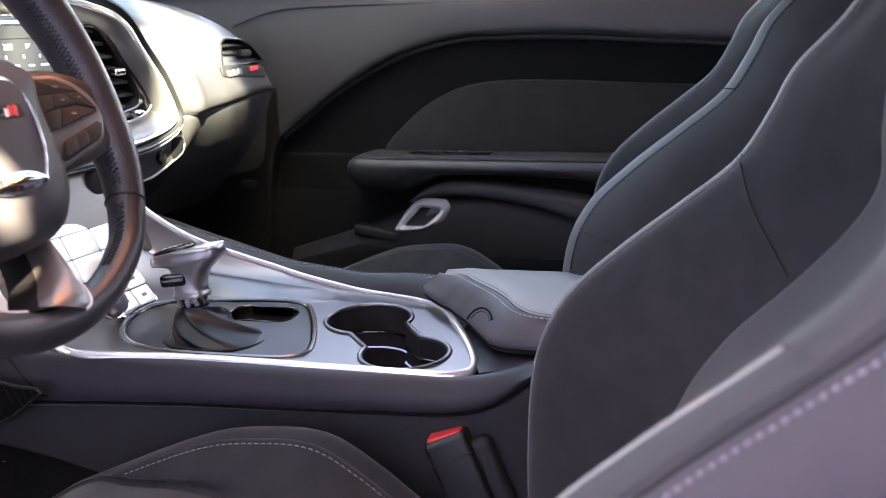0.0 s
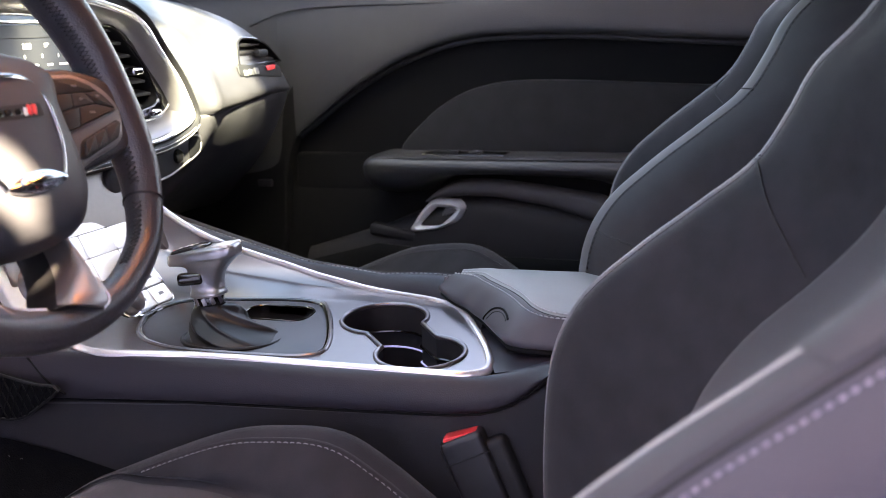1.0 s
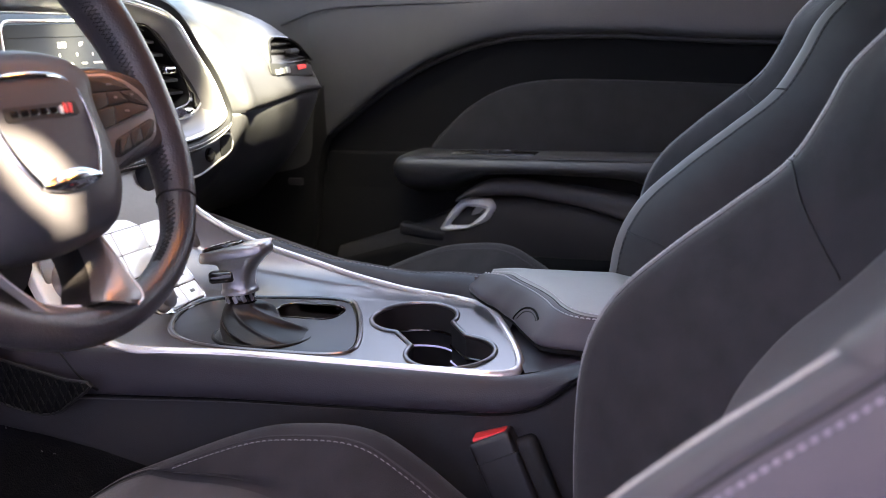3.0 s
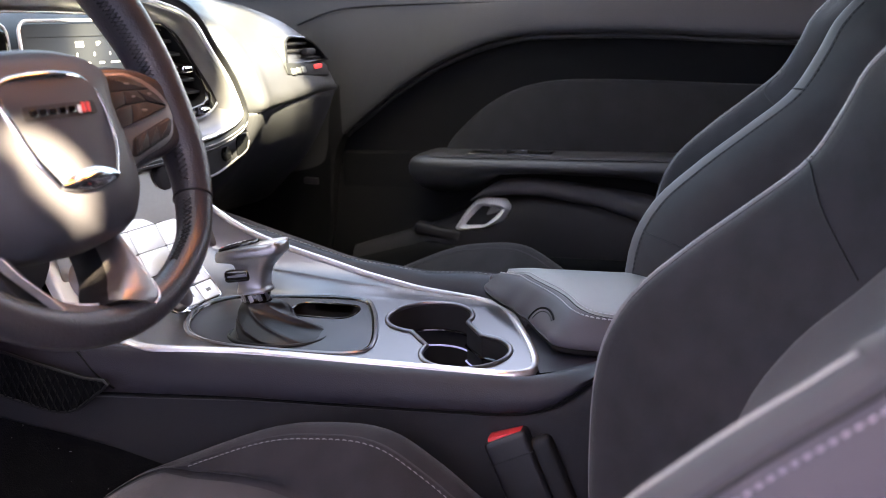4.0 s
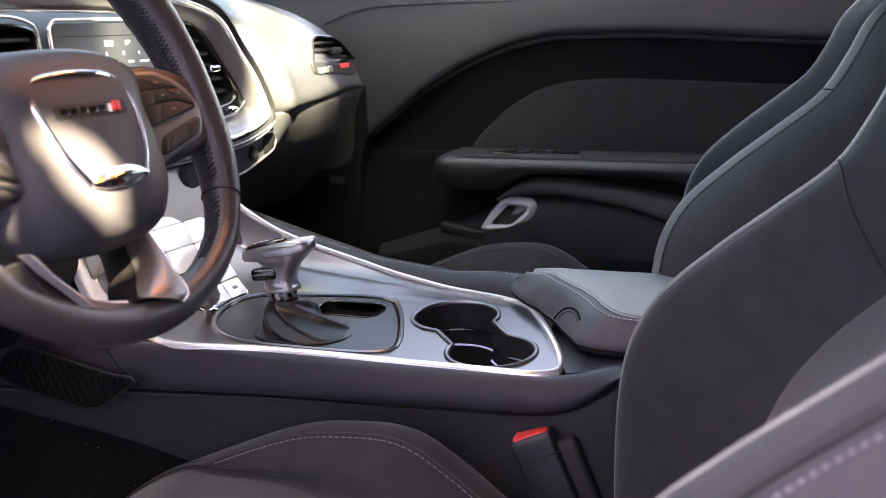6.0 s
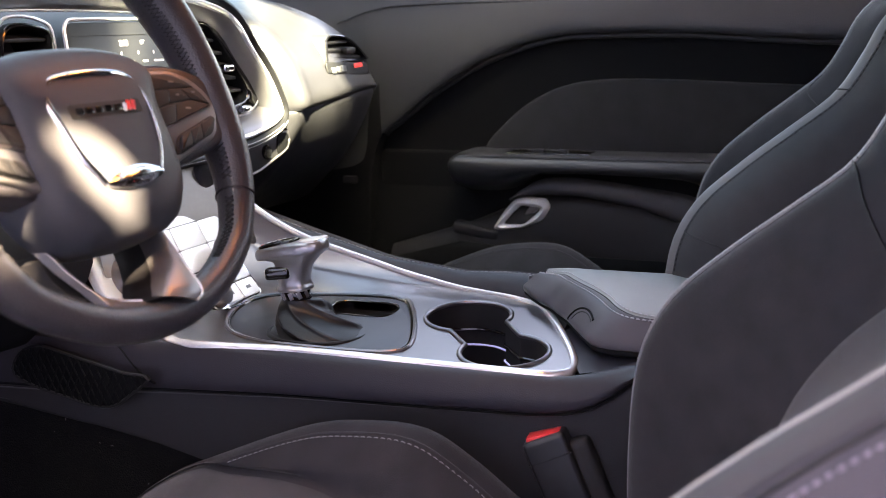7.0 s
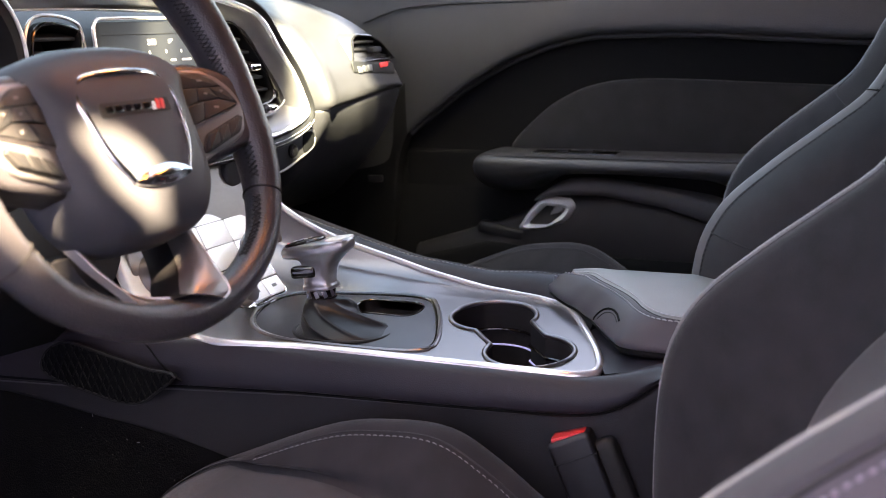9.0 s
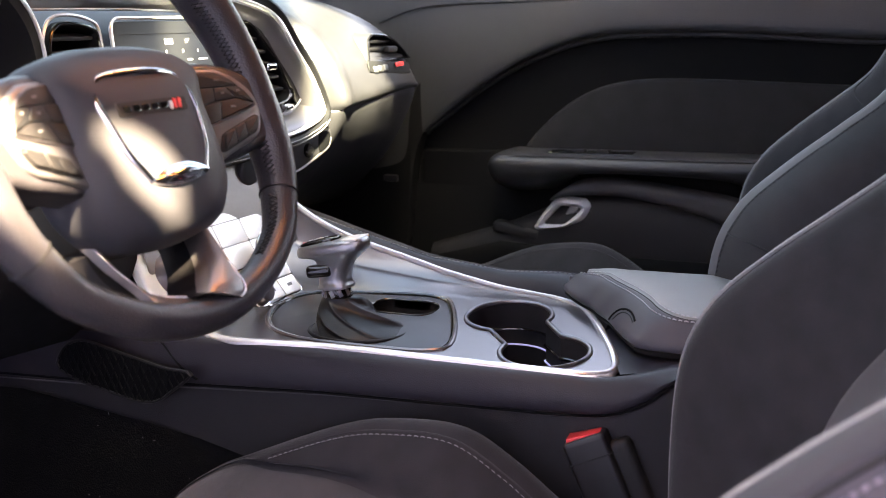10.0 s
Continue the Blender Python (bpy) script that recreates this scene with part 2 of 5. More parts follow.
DARK_THREAD = material("black_thread", (0.01, 0.01, 0.01), 0.7, vary=0.1)
BOOT = material("soft_boot_leather", (0.0065, 0.0062, 0.0075), 0.42, spec=0.3, bump=0.14, bump_scale=700, cells=True, vary=0.15)
# whitened in place of sunlight that the roof keeps off the climate panel
SILVER = material("whitened_silver_paint", (0.74, 0.74, 0.73), 0.33, metal=0.35, vary=0.04, rough_vary=0.05)
SEAT_LEATHER = material("seat_leather", (0.036, 0.0320, 0.044), 0.6, bump=0.18, bump_scale=900, cells=True, vary=0.12, scale=30, spec=0.35)
RIM_LEATHER = material("perforated_leather", (0.028, 0.0265, 0.031), 0.33, bump=0.35, bump_scale=750, cells=True, vary=0.12, scale=30)
COVER = material("charcoal_seat_cover", (0.0330, 0.0310, 0.0335), 0.7, bump=0.25, bump_scale=900, vary=0.3, scale=36, spec=0.3)
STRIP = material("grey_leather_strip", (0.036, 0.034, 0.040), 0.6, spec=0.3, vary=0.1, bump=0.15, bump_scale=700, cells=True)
# the same strip made paler for the brighter light on the passenger seat
STRIP_LIT = material("lit_grey_leather_strip", (0.135, 0.130, 0.130), 0.55, spec=0.3, vary=0.1, bump=0.15, bump_scale=700, cells=True)
NEAR_THREAD = material("pale_violet_thread", (0.17, 0.15, 0.20), 0.6, vary=0.1)
PIPING = material("grey_piping", (0.2, 0.2, 0.2), 0.45, vary=0.1, bump=0.1)
RED = material("red_plastic", (0.78, 0.045, 0.045), 0.4, vary=0.06)
WHITE_INK = material("white_print", (0.75, 0.75, 0.74), 0.5, vary=0.03)
GREY_INK = material("grey_print", (0.14, 0.14, 0.14), 0.5, vary=0.03)
ASPHALT = material("asphalt", (0.16, 0.15, 0.15), 0.9, bump=0.6, bump_scale=60, vary=0.2, scale=20)
HEADLINER = material("black_headliner", (0.035, 0.035, 0.036), 0.95, vary=0.08, bump=0.2, bump_scale=600)
LINER = material("black_lining", (0.02, 0.02, 0.021), 0.8, vary=0.2)
SCREEN = material("display_glass", (0.012, 0.012, 0.013), 0.3, spec=0.3, vary=0.05, rough_vary=0.03)
GLOW = material("display_figures", (0.8, 0.8, 0.8), 0.4, emit=(1.0, 1.0, 0.98), strength=0.045)
RING_LIGHT = material("blue_cup_light", (0.3, 0.35, 0.7), 0.4, emit=(0.45, 0.5, 1.0), strength=0.012)


def pane_material(name, tint):
    """Thin tinted glass: light goes straight through, with a gloss on its face."""
    m = bpy.data.materials.new(name)
    m.use_nodes = True
    t = m.node_tree
    t.nodes.remove(t.nodes["Principled BSDF"])
    clear, gloss, mix = (t.nodes.new("ShaderNode" + k) for k in ("BsdfTransparent", "BsdfGlossy", "MixShader"))
    clear.inputs["Color"].default_value = (*tint, 1)
    gloss.inputs["Roughness"].default_value = 0.02
    mix.inputs["Fac"].default_value = 0.06
    t.links.new(clear.outputs["BSDF"], mix.inputs[1])
    t.links.new(gloss.outputs["BSDF"], mix.inputs[2])
    t.links.new(mix.outputs["Shader"], t.nodes["Material Output"].inputs["Surface"])
    return m


SCREEN_GLASS = pane_material("green_tinted_glass", (0.56, 0.70, 0.70))
# ---- ground, floor and the car's shell ----
bm = bmesh.new()
lay(bm, [[Vector((x, y, -0.26 + 0.004 * noise.noise(Vector((x, y, 0))))) for x in np.linspace(-1, 1, 41) ** 3 * 400] for y in np.linspace(-1, 1, 41) ** 3 * 400])
whole("ground", bm, ASPHALT, "grey asphalt ground round the parked car", "ground", kind="structure")

bm = net([[(-0.72, y, 0.30 + d), (-0.66, y, 0.10 + d), (-0.4, y, 0.07 + d), (-0.14, y, 0.09 + d), (-0.05, y, 0.3 + d), (0.12, y, 0.3 + d), (0.2, y, 0.09 + d),
           (0.45, y, 0.07 + d), (0.7, y, 0.10 + d), (0.76, y, 0.30 + d)] for y, d in ((-1.3, 0.1), (-0.3, 0.05), (0.3, 0), (0.8, 0), (1.05, 0.04), (1.3, 0.32), (1.42, 0.6))], 60, 40)
whole("floor", bm, CARPET, "black looped carpet in the dark footwells", "floor", kind="structure")

bm = block(1.7, 0.04, 0.9, m=pose(0, 1.46, 0.45))
whole("wall_front", bm, LINER, "black bulkhead lining behind the dashboard", "bulkhead", kind="structure")
bm = block(1.5, 0.05, 1.1, m=pose(0, -1.3, 0.5))
whole("wall_rear", bm, LINER, "black bulkhead behind the rear seats", "bulkhead", kind="structure")
bm = net([[(x, y, 1.16 - 0.118 * (x / 0.62) ** 2 - 0.06 * ((y + 0.45) / 1.05) ** 2) for x in (-0.62, -0.3, 0, 0.3, 0.62)] for y in (-1.3, -0.9, -0.4, 0.1, 0.495)], 17, 17)
bmesh.ops.solidify(bm, geom=bm.faces[:], thickness=0.03)
whole("ceiling", bm, HEADLINER, "black fabric headliner under the roof", "ceiling", kind="structure")
for side in (-1, 1):
    path = cat([(side * 0.62, 0.60, 0.995), (side * 0.68, 0.92, 0.925), (side * 0.74, 1.2, 0.86), (side * 0.76, 1.42, 0.78)], 14)
    whole("pillar_front", tube(path, 0.035, n=10), HEADLINER, "black trimmed windscreen pillar", "pillar", kind="structure")
    bm = block(0.06, 0.95, 1.25, 0.02, m=pose(side * 0.76, -0.72, 0.52, 0, side * -9, 0))
    whole("quarter_panel", bm, LINER, "black trimmed rear quarter of the body", "body panel", kind="structure")
bm = block(0.16, 1.7, 0.2, 0.03, m=pose(-0.84, 0.45, 0.0))
whole("door_sill", bm, BLACK, "black door sill under the open doorway", "sill", kind="structure")
bm = block(0.16, 1.7, 0.2, 0.03, m=pose(0.86, 0.45, 0.0))
whole("door_sill", bm, BLACK, "black door sill under the closed door", "sill", kind="structure")

# unseen wall added to shape the sunlight; its gaps: (y0, y1, z0, z1)
SUN_GAPS = ((-1.440, -1.30, 3.655, 3.785), (-1.536, -1.505, 3.806, 3.889), (-1.505, -1.480, 3.804, 3.876), (-1.480, -1.464, 3.818, 3.853), (-1.580, -1.530, 4.42, 4.64), (-1.952, -1.775, 4.66, 5.17), (-1.976, -1.952, 4.985, 5.030))
cols = sorted({-7.0, 6.0, *(v for o in SUN_GAPS for v in o[:2])})
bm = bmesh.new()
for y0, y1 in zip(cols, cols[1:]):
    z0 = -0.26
    for o in [o for o in SUN_GAPS if o[0] <= y0 and y1 <= o[1]] + [(0, 0, 6.0, 6.0)]:
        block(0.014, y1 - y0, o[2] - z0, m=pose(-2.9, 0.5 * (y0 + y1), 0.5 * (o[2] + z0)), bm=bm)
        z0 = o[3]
# its violet colour is there to tint light bounced onto the near seat
whole("sun_mask_wall", bm, material("violet_bounce_wall", (0.57, 0.54, 0.69), 0.9, bump=0.4, bump_scale=80, vary=0.12), "added unseen thin wall whose gaps shape the sun patches", "wall", kind="structure")

bm = net([[(x * w, y - 0.10 * x * x, z - 0.03 * x * x) for x in (-1, -0.5, 0, 0.5, 1)] for y, z, w in ((0.50, 1.115, 0.615), (0.80, 1.055, 0.655), (1.10, 0.975, 0.70), (1.44, 0.86, 0.74))], 17, 17)
pane = whole("windscreen", bm, SCREEN_GLASS, "raked windscreen of green-tinted glass over the dashboard", "windscreen", kind="structure")


# lit courtesy lamp in the roof, warm against the daylight
LAMP = material("warm_lamp_lens", (0.8, 0.5, 0.3), 0.4, emit=(1.0, 0.36, 0.09), strength=0.62)
roof_lamp = thing("roof_lamp", "lit warm courtesy lamp with two lenses under the headliner", "lamp", at=(-0.17, 0.42, 1.088))
aim = pose(0, 0, 0, 14, 10, 0)
part("housing", block(0.30, 0.13, 0.016, 0.006, m=aim @ pose(0, 0, 0.012), seg=3), BLACK, roof_lamp, "black housing")
for x in (-0.072, 0.072):
    part("lens", block(0.118, 0.095, 0.006, 0.002, m=aim @ pose(x, 0, 0.003)), LAMP, roof_lamp, "glowing amber lens")
    # screens added round each lens to keep its orange off door and seats
    for dx, dy, w, l in ((0.062, 0, 0.006, 0.11), (-0.062, 0, 0.006, 0.11), (0, 0.052, 0.118, 0.006), (0, -0.052, 0.118, 0.006)):
        deep = 0.110 if x > 0 and dx > 0 else 0.058
        part("shade", block(w, l, deep, 0.001, m=aim @ pose(x + dx, dy, 0.006 - 0.5 * deep)), BLACK, roof_lamp)

# ---- centre console ----
DECK = 0.472
console = thing("center_console", "black leather centre console with a satin metal deck", "console", at=(0.04, 0.5, 0.07))
IN = Matrix.Translation((-0.04, -0.5, -0.07))


def put(name, bm, mat, parent=console, label="", sharp=40):
    """A part of the console, given in car coordinates."""
    if parent is console:
        bmesh.ops.transform(bm, matrix=IN, verts=bm.verts)
    return part(name, bm, mat, parent, label, sharp)


FAR_Y = [0.30, 0.38, 0.40, 0.425, 0.44, 0.46, 0.50, 0.576, 0.673, 0.783, 0.86]
FAR_Z = [0.472, 0.472, 0.4745, 0.478, 0.480, 0.4825, 0.487, 0.502, 0.527, 0.5595, 0.590]


def far_z(y):
    return table(y, FAR_Y, FAR_Z)


def near_x(y):
    """The deck's edge beside the driver, turning in behind the wheel."""
    return table(y, [0.28, 0.32, 0.56, 0.60, 0.64, 0.680, 0.700, 0.712, 0.7224, 0.7408, 0.7628, 0.80], [-0.074, -0.076, -0.078, -0.0795, -0.0860, -0.0930, -0.0950, -0.0940, -0.0895, -0.0793, -0.068, -0.052])


def rail_x(y):
    return table(y, [0.28, 0.32, 0.60, 0.74, 0.84, 1.25], [-0.074, -0.076, -0.078, -0.088, -0.100, -0.13])


def far_x(y):
    return table(y, [0.2935, 0.2955, 0.3008, 0.3223, 0.3519, 0.3841, 0.410, 0.425, 0.46, 0.52, 0.6, 0.9], [-0.045, -0.034, -0.019, 0.025, 0.0805, 0.1290, 0.150, 0.157, 0.165, 0.170, 0.172, 0.172])


def lean_z(x):
    """Tilts the deck a few degrees to the driver so it reflects the sky."""
    return 0.088 * max(0.0, min(x, 0.12) + 0.076) - 0.003


def leaned(bm, above=0.0):
    for v in bm.verts:
        if v.co.z > above:
            v.co.z += lean_z(v.co.x)
    return bm


def deck_z(x, y):
    """The metal deck: flat beside the driver, sweeping up towards the passenger's edge and the dashboard."""
    f = max(0.0, min(1.0, (x - 0.106) / 0.066))
    a, b = min(1.0, f / 0.8), max(0.0, (f - 0.74) / 0.26)
    s = 0.42 * a * a * (3 - 2 * a) + 0.58 * b * (0.5 + 0.5 * b)
    g = max(0.0, (y - 0.70) / 0.1)
    return DECK + lean_z(x) * (1 - s) + (far_z(y) - DECK) * s + 0.022 * g * g


CUP_A, CUP_B = (0.068, 0.4465, 0.0455), (-0.021, 0.3735, 0.0435)


def cup_outline(grow=0.0):
    """The two round cups and the neck between them as one opening."""
    (ax, ay, ar), (bx, by, br) = CUP_A, CUP_B
    d = Vector((bx - ax, by - ay, 0))
    a0 = math.atan2(d.y, d.x)
    out = []
    for k in range(25):
        a = a0 + radians(42) + radians(276) * k / 24
        out.append((ax + (ar + grow) * math.cos(a), ay + (ar + grow) * math.sin(a)))
    for k in range(25):
        a = a0 + math.pi + radians(42) + radians(276) * k / 24
        out.append((bx + (br + grow) * math.cos(a), by + (br + grow) * math.sin(a)))
    return out


def shift_outline(grow=0.0):
    o = even([(-0.020, 0.478), (0.075, 0.520), (0.108, 0.555), (0.100, 0.640), (0.082, 0.705), (0.040, 0.722), (-0.020, 0.700), (-0.052, 0.650), (-0.056, 0.560), (-0.050, 0.490)], 60, True)
    c = Vector((0.02, 0.6, 0))
    return [p + (p - c).normalized() * grow for p in o]


SLOT = [(0.066 + p[0], 0.575 + p[1]) for p in rounded(0.046, 0.082, 0.018)]


def within(x, y, o):
    """Whether a point lies inside an outline."""
    odd = False
    for p, q in zip(o, o[1:] + o[:1]):
        if (p[1] > y) != (q[1] > y) and x < (q[0] - p[0]) * (y - p[1]) / (q[1] - p[1]) + p[0]:
            odd = not odd
    return odd


# the deck is a fine net, left open over the cups and the shift panel
top = [[Vector((near_x(y) + (far_x(y) - near_x(y)) * u, y, 0)) for u in np.linspace(0, 1, 118)] for y in np.linspace(0.2955, 0.80, 250)]
top = [[Vector((p.x, p.y, deck_z(p.x, p.y))) for p in r] for r in top]
bm = bmesh.new()
net_rows = lay(bm, top)
cups, shift = [(p[0], p[1]) for p in cup_outline(0.0012)], [(p.x, p.y) for p in shift_outline(0.0016)]
bmesh.ops.delete(bm, geom=[v for v in bm.verts if within(v.co.x, v.co.y, cups) or within(v.co.x, v.co.y, shift)], context="VERTS")
deck = put("deck", bm, SATIN, label="satin metal deck")


def wall_of(outline, z0, z1, floor=True, thick=0.002):
    """A well: walls down from an outline, and its bottom."""
    bm = bmesh.new()
    o = [Vector((p[0], p[1], 0)) for p in outline]
    c = sum(o, Vector()) / len(o)
    out = [p + (p - c).normalized() * thick for p in o]
    rows = [[Vector((p.x, p.y, z0)) for p in out], [Vector((p.x, p.y, z1)) for p in out], [Vector((p.x, p.y, z1)) for p in o], [Vector((p.x, p.y, z0 + thick)) for p in o]]
    lay(bm, rows, closed_u=True, caps=floor)
    return bm


put("cup_well", leaned(wall_of(cup_outline(0.0), 0.345, 0.4705), 0.46), WELL, label="black plastic double cup holder")
rim = [Vector((p[0], p[1], deck_z(p[0], p[1]) + 0.0002)) for p in cup_outline(0.002)]
put("cup_rim", tube(rim, 0.0028, n=10, closed=True), SATIN, label="rounded metal rim")
ring = [Vector((p[0], p[1], 0.437)) for p in cup_outline(-0.0015)]
put("light_ring", tube(ring, 0.0011, n=6, closed=True), RING_LIGHT, label="faint blue light ring")
ring = [Vector((p[0], p[1], 0.455)) for p in cup_outline(-0.0012)]
put("rubber_lip", tube(ring, 0.0016, n=6, closed=True), GLOSS)

bm = leaned(plate(shift_outline(-0.0015), 0.010, 0.002, m=pose(0, 0, 0.4615)))
panel = put("shift_panel", bm, SHIFT_PANEL, label="dark grey shift panel")
cut(panel, [plate([(p[0], p[1], 0) for p in SLOT], 0.1, m=pose(0, 0, 0.43))])
put("slot_well", leaned(wall_of(SLOT, 0.43, 0.4712)), BLACK, label="black key slot")
put("slot_rim", leaned(tube([Vector((p[0], p[1], 0.4716)) for p in SLOT], 0.0012, n=6, closed=True)), GLOSS)
put("panel_ring", leaned(tube([p + Vector((0, 0, 0.4715)) for p in shift_outline(0.0)], 0.0022, n=8, closed=True)), GLOSS, label="gloss black ring")
put("panel_edge", tube([Vector((p.x, p.y, deck_z(p.x, p.y) + 0.0002)) for p in shift_outline(0.0028)], 0.0026, n=8, closed=True), SATIN, label="rounded metal edge")

# the bright bead that frames the deck
bead = [Vector((near_x(y), y, DECK)) for y in np.linspace(0.79, 0.312, 60)]
bead += [Vector(p) for p in ((-0.0725, 0.300, DECK), (-0.064, 0.2945, DECK), (-0.050, 0.2925, DECK), (-0.036, 0.2950, DECK))]
bead += [Vector((far_x(y), y, deck_z(far_x(y), y))) for y in np.linspace(0.304, 0.80, 50)]
bead = even([(bead[max(k - 1, 0)] + bead[k] + bead[min(k + 1, len(bead) - 1)]) / 3 for k in range(len(bead))], 180)
put("edge_trim", tube(bead, 0.0050, n=10, flat=0.8), BRIGHT, label="bright metal edge trim")

# leather rail on the driver's side, its seam and the panel below it
RAIL_Y, RAIL_Z = [0.1, 0.19, 0.2213, 0.2462, 0.272, 0.2932, 0.33, 0.445, 0.573, 0.766, 0.85, 1.25], [0.506, 0.500, 0.486, 0.463, 0.4475, 0.4427, 0.4400, 0.4355, 0.431, 0.423, 0.418, 0.41]


def near_rail(y):
    x = rail_x(y)
    s = sum(table(y + d, RAIL_Y, RAIL_Z) for d in (-0.012, -0.006, 0, 0.006, 0.012)) / 5
    t = table(y, [0.1, 0.21, 0.27, 0.30, 0.9], [0.512, 0.496, 0.478, 0.4725, 0.4705])
    return x, s, t


rows, low, pile = [], [], []
for y in np.linspace(1.25, 0.10, 80):
    x, s, t = near_rail(y)
    xi = table(y, [0.1, 0.22, 0.284, 0.30, 0.9], [-0.045, -0.045, -0.062, x + 0.001, x + 0.001]) if y < 0.3 else near_x(min(y, 0.80)) + 0.001
    rows.append(cat([(xi, y, t - 0.004), (min(x - 0.004, xi - 0.004), y, t), (x - 0.014, y, t - 0.003), (x - 0.021, y, 0.5 * (s + t) - 0.001), (x - 0.0215, y, s + 0.003), (x - 0.0195, y, s), (x - 0.015, y, s - 0.001)], 16))
    zc = table(y, [0.1, 0.55, 0.698, 0.745, 0.807, 0.906, 1.25], [0.29, 0.318, 0.3495, 0.3600, 0.3715, 0.3855, 0.43])
    xp = x - 0.015 - 0.05 * (0.40 - zc)
    low.append(cat([(x - 0.008, y, s + 0.004), (x - 0.0125, y, s - 0.003), (x - 0.0150, y, s - 0.02), (xp, y, zc + 0.005), (xp + 0.001, y, zc + 0.001), (xp + 0.008, y, zc)], 16))
    pile.append(cat([(xp + 0.005, y, zc + 0.003), (xp + 0.001, y, zc - 0.012), (x - 0.024, y, 0.26), (x - 0.034, y, 0.18), (x - 0.045, y, 0.06)], 12))
bm = bmesh.new()
lay(bm, rows)
put("side_rail", bm, RAIL, label="soft black rail")
bm = bmesh.new()
lay(bm, low)
put("rail_groove", tube([Vector((r[-2].x - 0.0016, r[-2].y, r[-2].z - 0.0012)) for r in rows], 0.0016, n=6), NEAR_BLACK)
put("rail_end_seam", tube(cat([(-0.106, 0.792, 0.4725), (-0.1085, 0.778, 0.4627), (-0.1105, 0.7639, 0.4488), (-0.1115, 0.7462, 0.4354), (-0.1110, 0.7350, 0.4300)], 14), 0.0013, n=6), NEAR_BLACK)
put("side_panel", bm, PLASTIC, label="grained black side panel")
# paler tube painted in for the light caught by the panel's top edge
put("lip_glint", tube([Vector((r[4].x - 0.0006, r[4].y, r[4].z)) for r in low], 0.0010, n=6), DOOR_LIGHT)
bm = bmesh.new()
lay(bm, pile)
put("side_carpet", bm, CARPET, label="black carpet")
lint = bmesh.new()
rng = random.Random(7)
for k in range(26):
    r = pile[rng.randint(24, 50)]
    p = r[rng.randint(2, 9)]
    q = Vector((rng.uniform(-1, 1), rng.uniform(-1, 1), rng.uniform(-1, 1))).normalized() * rng.uniform(0.0005, 0.0018)
    tube([p + Vector((-0.0012, 0, 0)) - q, p + Vector((-0.0014, 0, 0)) + q], 0.0003, n=4, bm=lint)
whole("carpet_lint", lint, CUSHION_THREAD, "specks of pale lint on the black carpet", "lint", kind="stuff")

# passenger's rail with its stitched top
rows = []
seam = []
for y in np.linspace(0.88, 0.10, 50):
    z = table(y, [0.10, 0.30, 0.44, 0.50, 0.60, 0.70, 0.80, 0.9], [0.490, 0.500, 0.505, 0.502, 0.513, 0.539, 0.566, 0.595])
    x = 0.173
    zi = far_z(y) if y > 0.46 else 0.474
    xi = far_x(y) + 0.002 if y > 0.33 else 0.12
    rows.append(cat([(xi, y, zi - 0.006), (0.5 * (xi + x + 0.012), y, max(z - 0.008, zi - 0.001)), (x + 0.014, y, z), (x + 0.026, y, z - 0.003), (x + 0.035, y, z - 0.02), (x + 0.04, y, 0.3), (x + 0.05, y, 0.06)], 20))
    seam.append(Vector((x + 0.02, y, z + 0.0005)))
bm = bmesh.new()
lay(bm, rows)
put("passenger_rail", bm, RAIL, label="soft black rail")
put("rail_stitching", dashes(seam, 0.004, 0.002, 0.0005), CUSHION_THREAD, label="grey stitching")

# body behind the deck, under the lid
rows = []
for y in np.linspace(0.46, -0.1, 20):
    z = table(y, [-0.1, 0.17, 0.25, 0.28, 0.46], [0.490, 0.489, 0.485, 0.478, 0.466])
    rows.append([Vector((x, y, z + (0.0 if -0.03 < x < 0.14 else -0.004))) for x in np.linspace(-0.066 if y < 0.286 else far_x(y) - 0.001, 0.19, 14)])
bm = bmesh.new()
lay(bm, rows)
put("rear_body", bm, RAIL)

# stitched armrest lid with its slanting front and finger notch
low = [(0.140, 0.405, 0.4975), (0.1197, 0.3912, 0.4970), (0.103, 0.3758, 0.4955), (0.0876, 0.358, 0.4940), (0.066, 0.3418, 0.4930), (0.0479, 0.3271, 0.4925), (0.0103, 0.3042, 0.4915), (-0.0134, 0.2887, 0.4910), (-0.0272, 0.2793, 0.4910), (-0.0330, 0.2645, 0.4905), (-0.0360, 0.2305, 0.4905), (-0.0365, 0.06, 0.4905), (-0.036, -0.10, 0.4905)]
hem = [(0.1345, 0.3787, 0.5210), (0.115, 0.3496, 0.5255), (0.0918, 0.3331, 0.5265), (0.0672, 0.3136, 0.5270), (0.0456, 0.2955, 0.5270), (0.020, 0.277, 0.5265), (-0.0035, 0.2622, 0.5250), (-0.0165, 0.2475, 0.5228), (-0.0235, 0.2315, 0.5218), (-0.0255, 0.205, 0.5215), (-0.026, 0.05, 0.5215), (-0.026, -0.10, 0.5215)]
n = 90
low, hem = even(low, n), even(hem, n)
rows = []
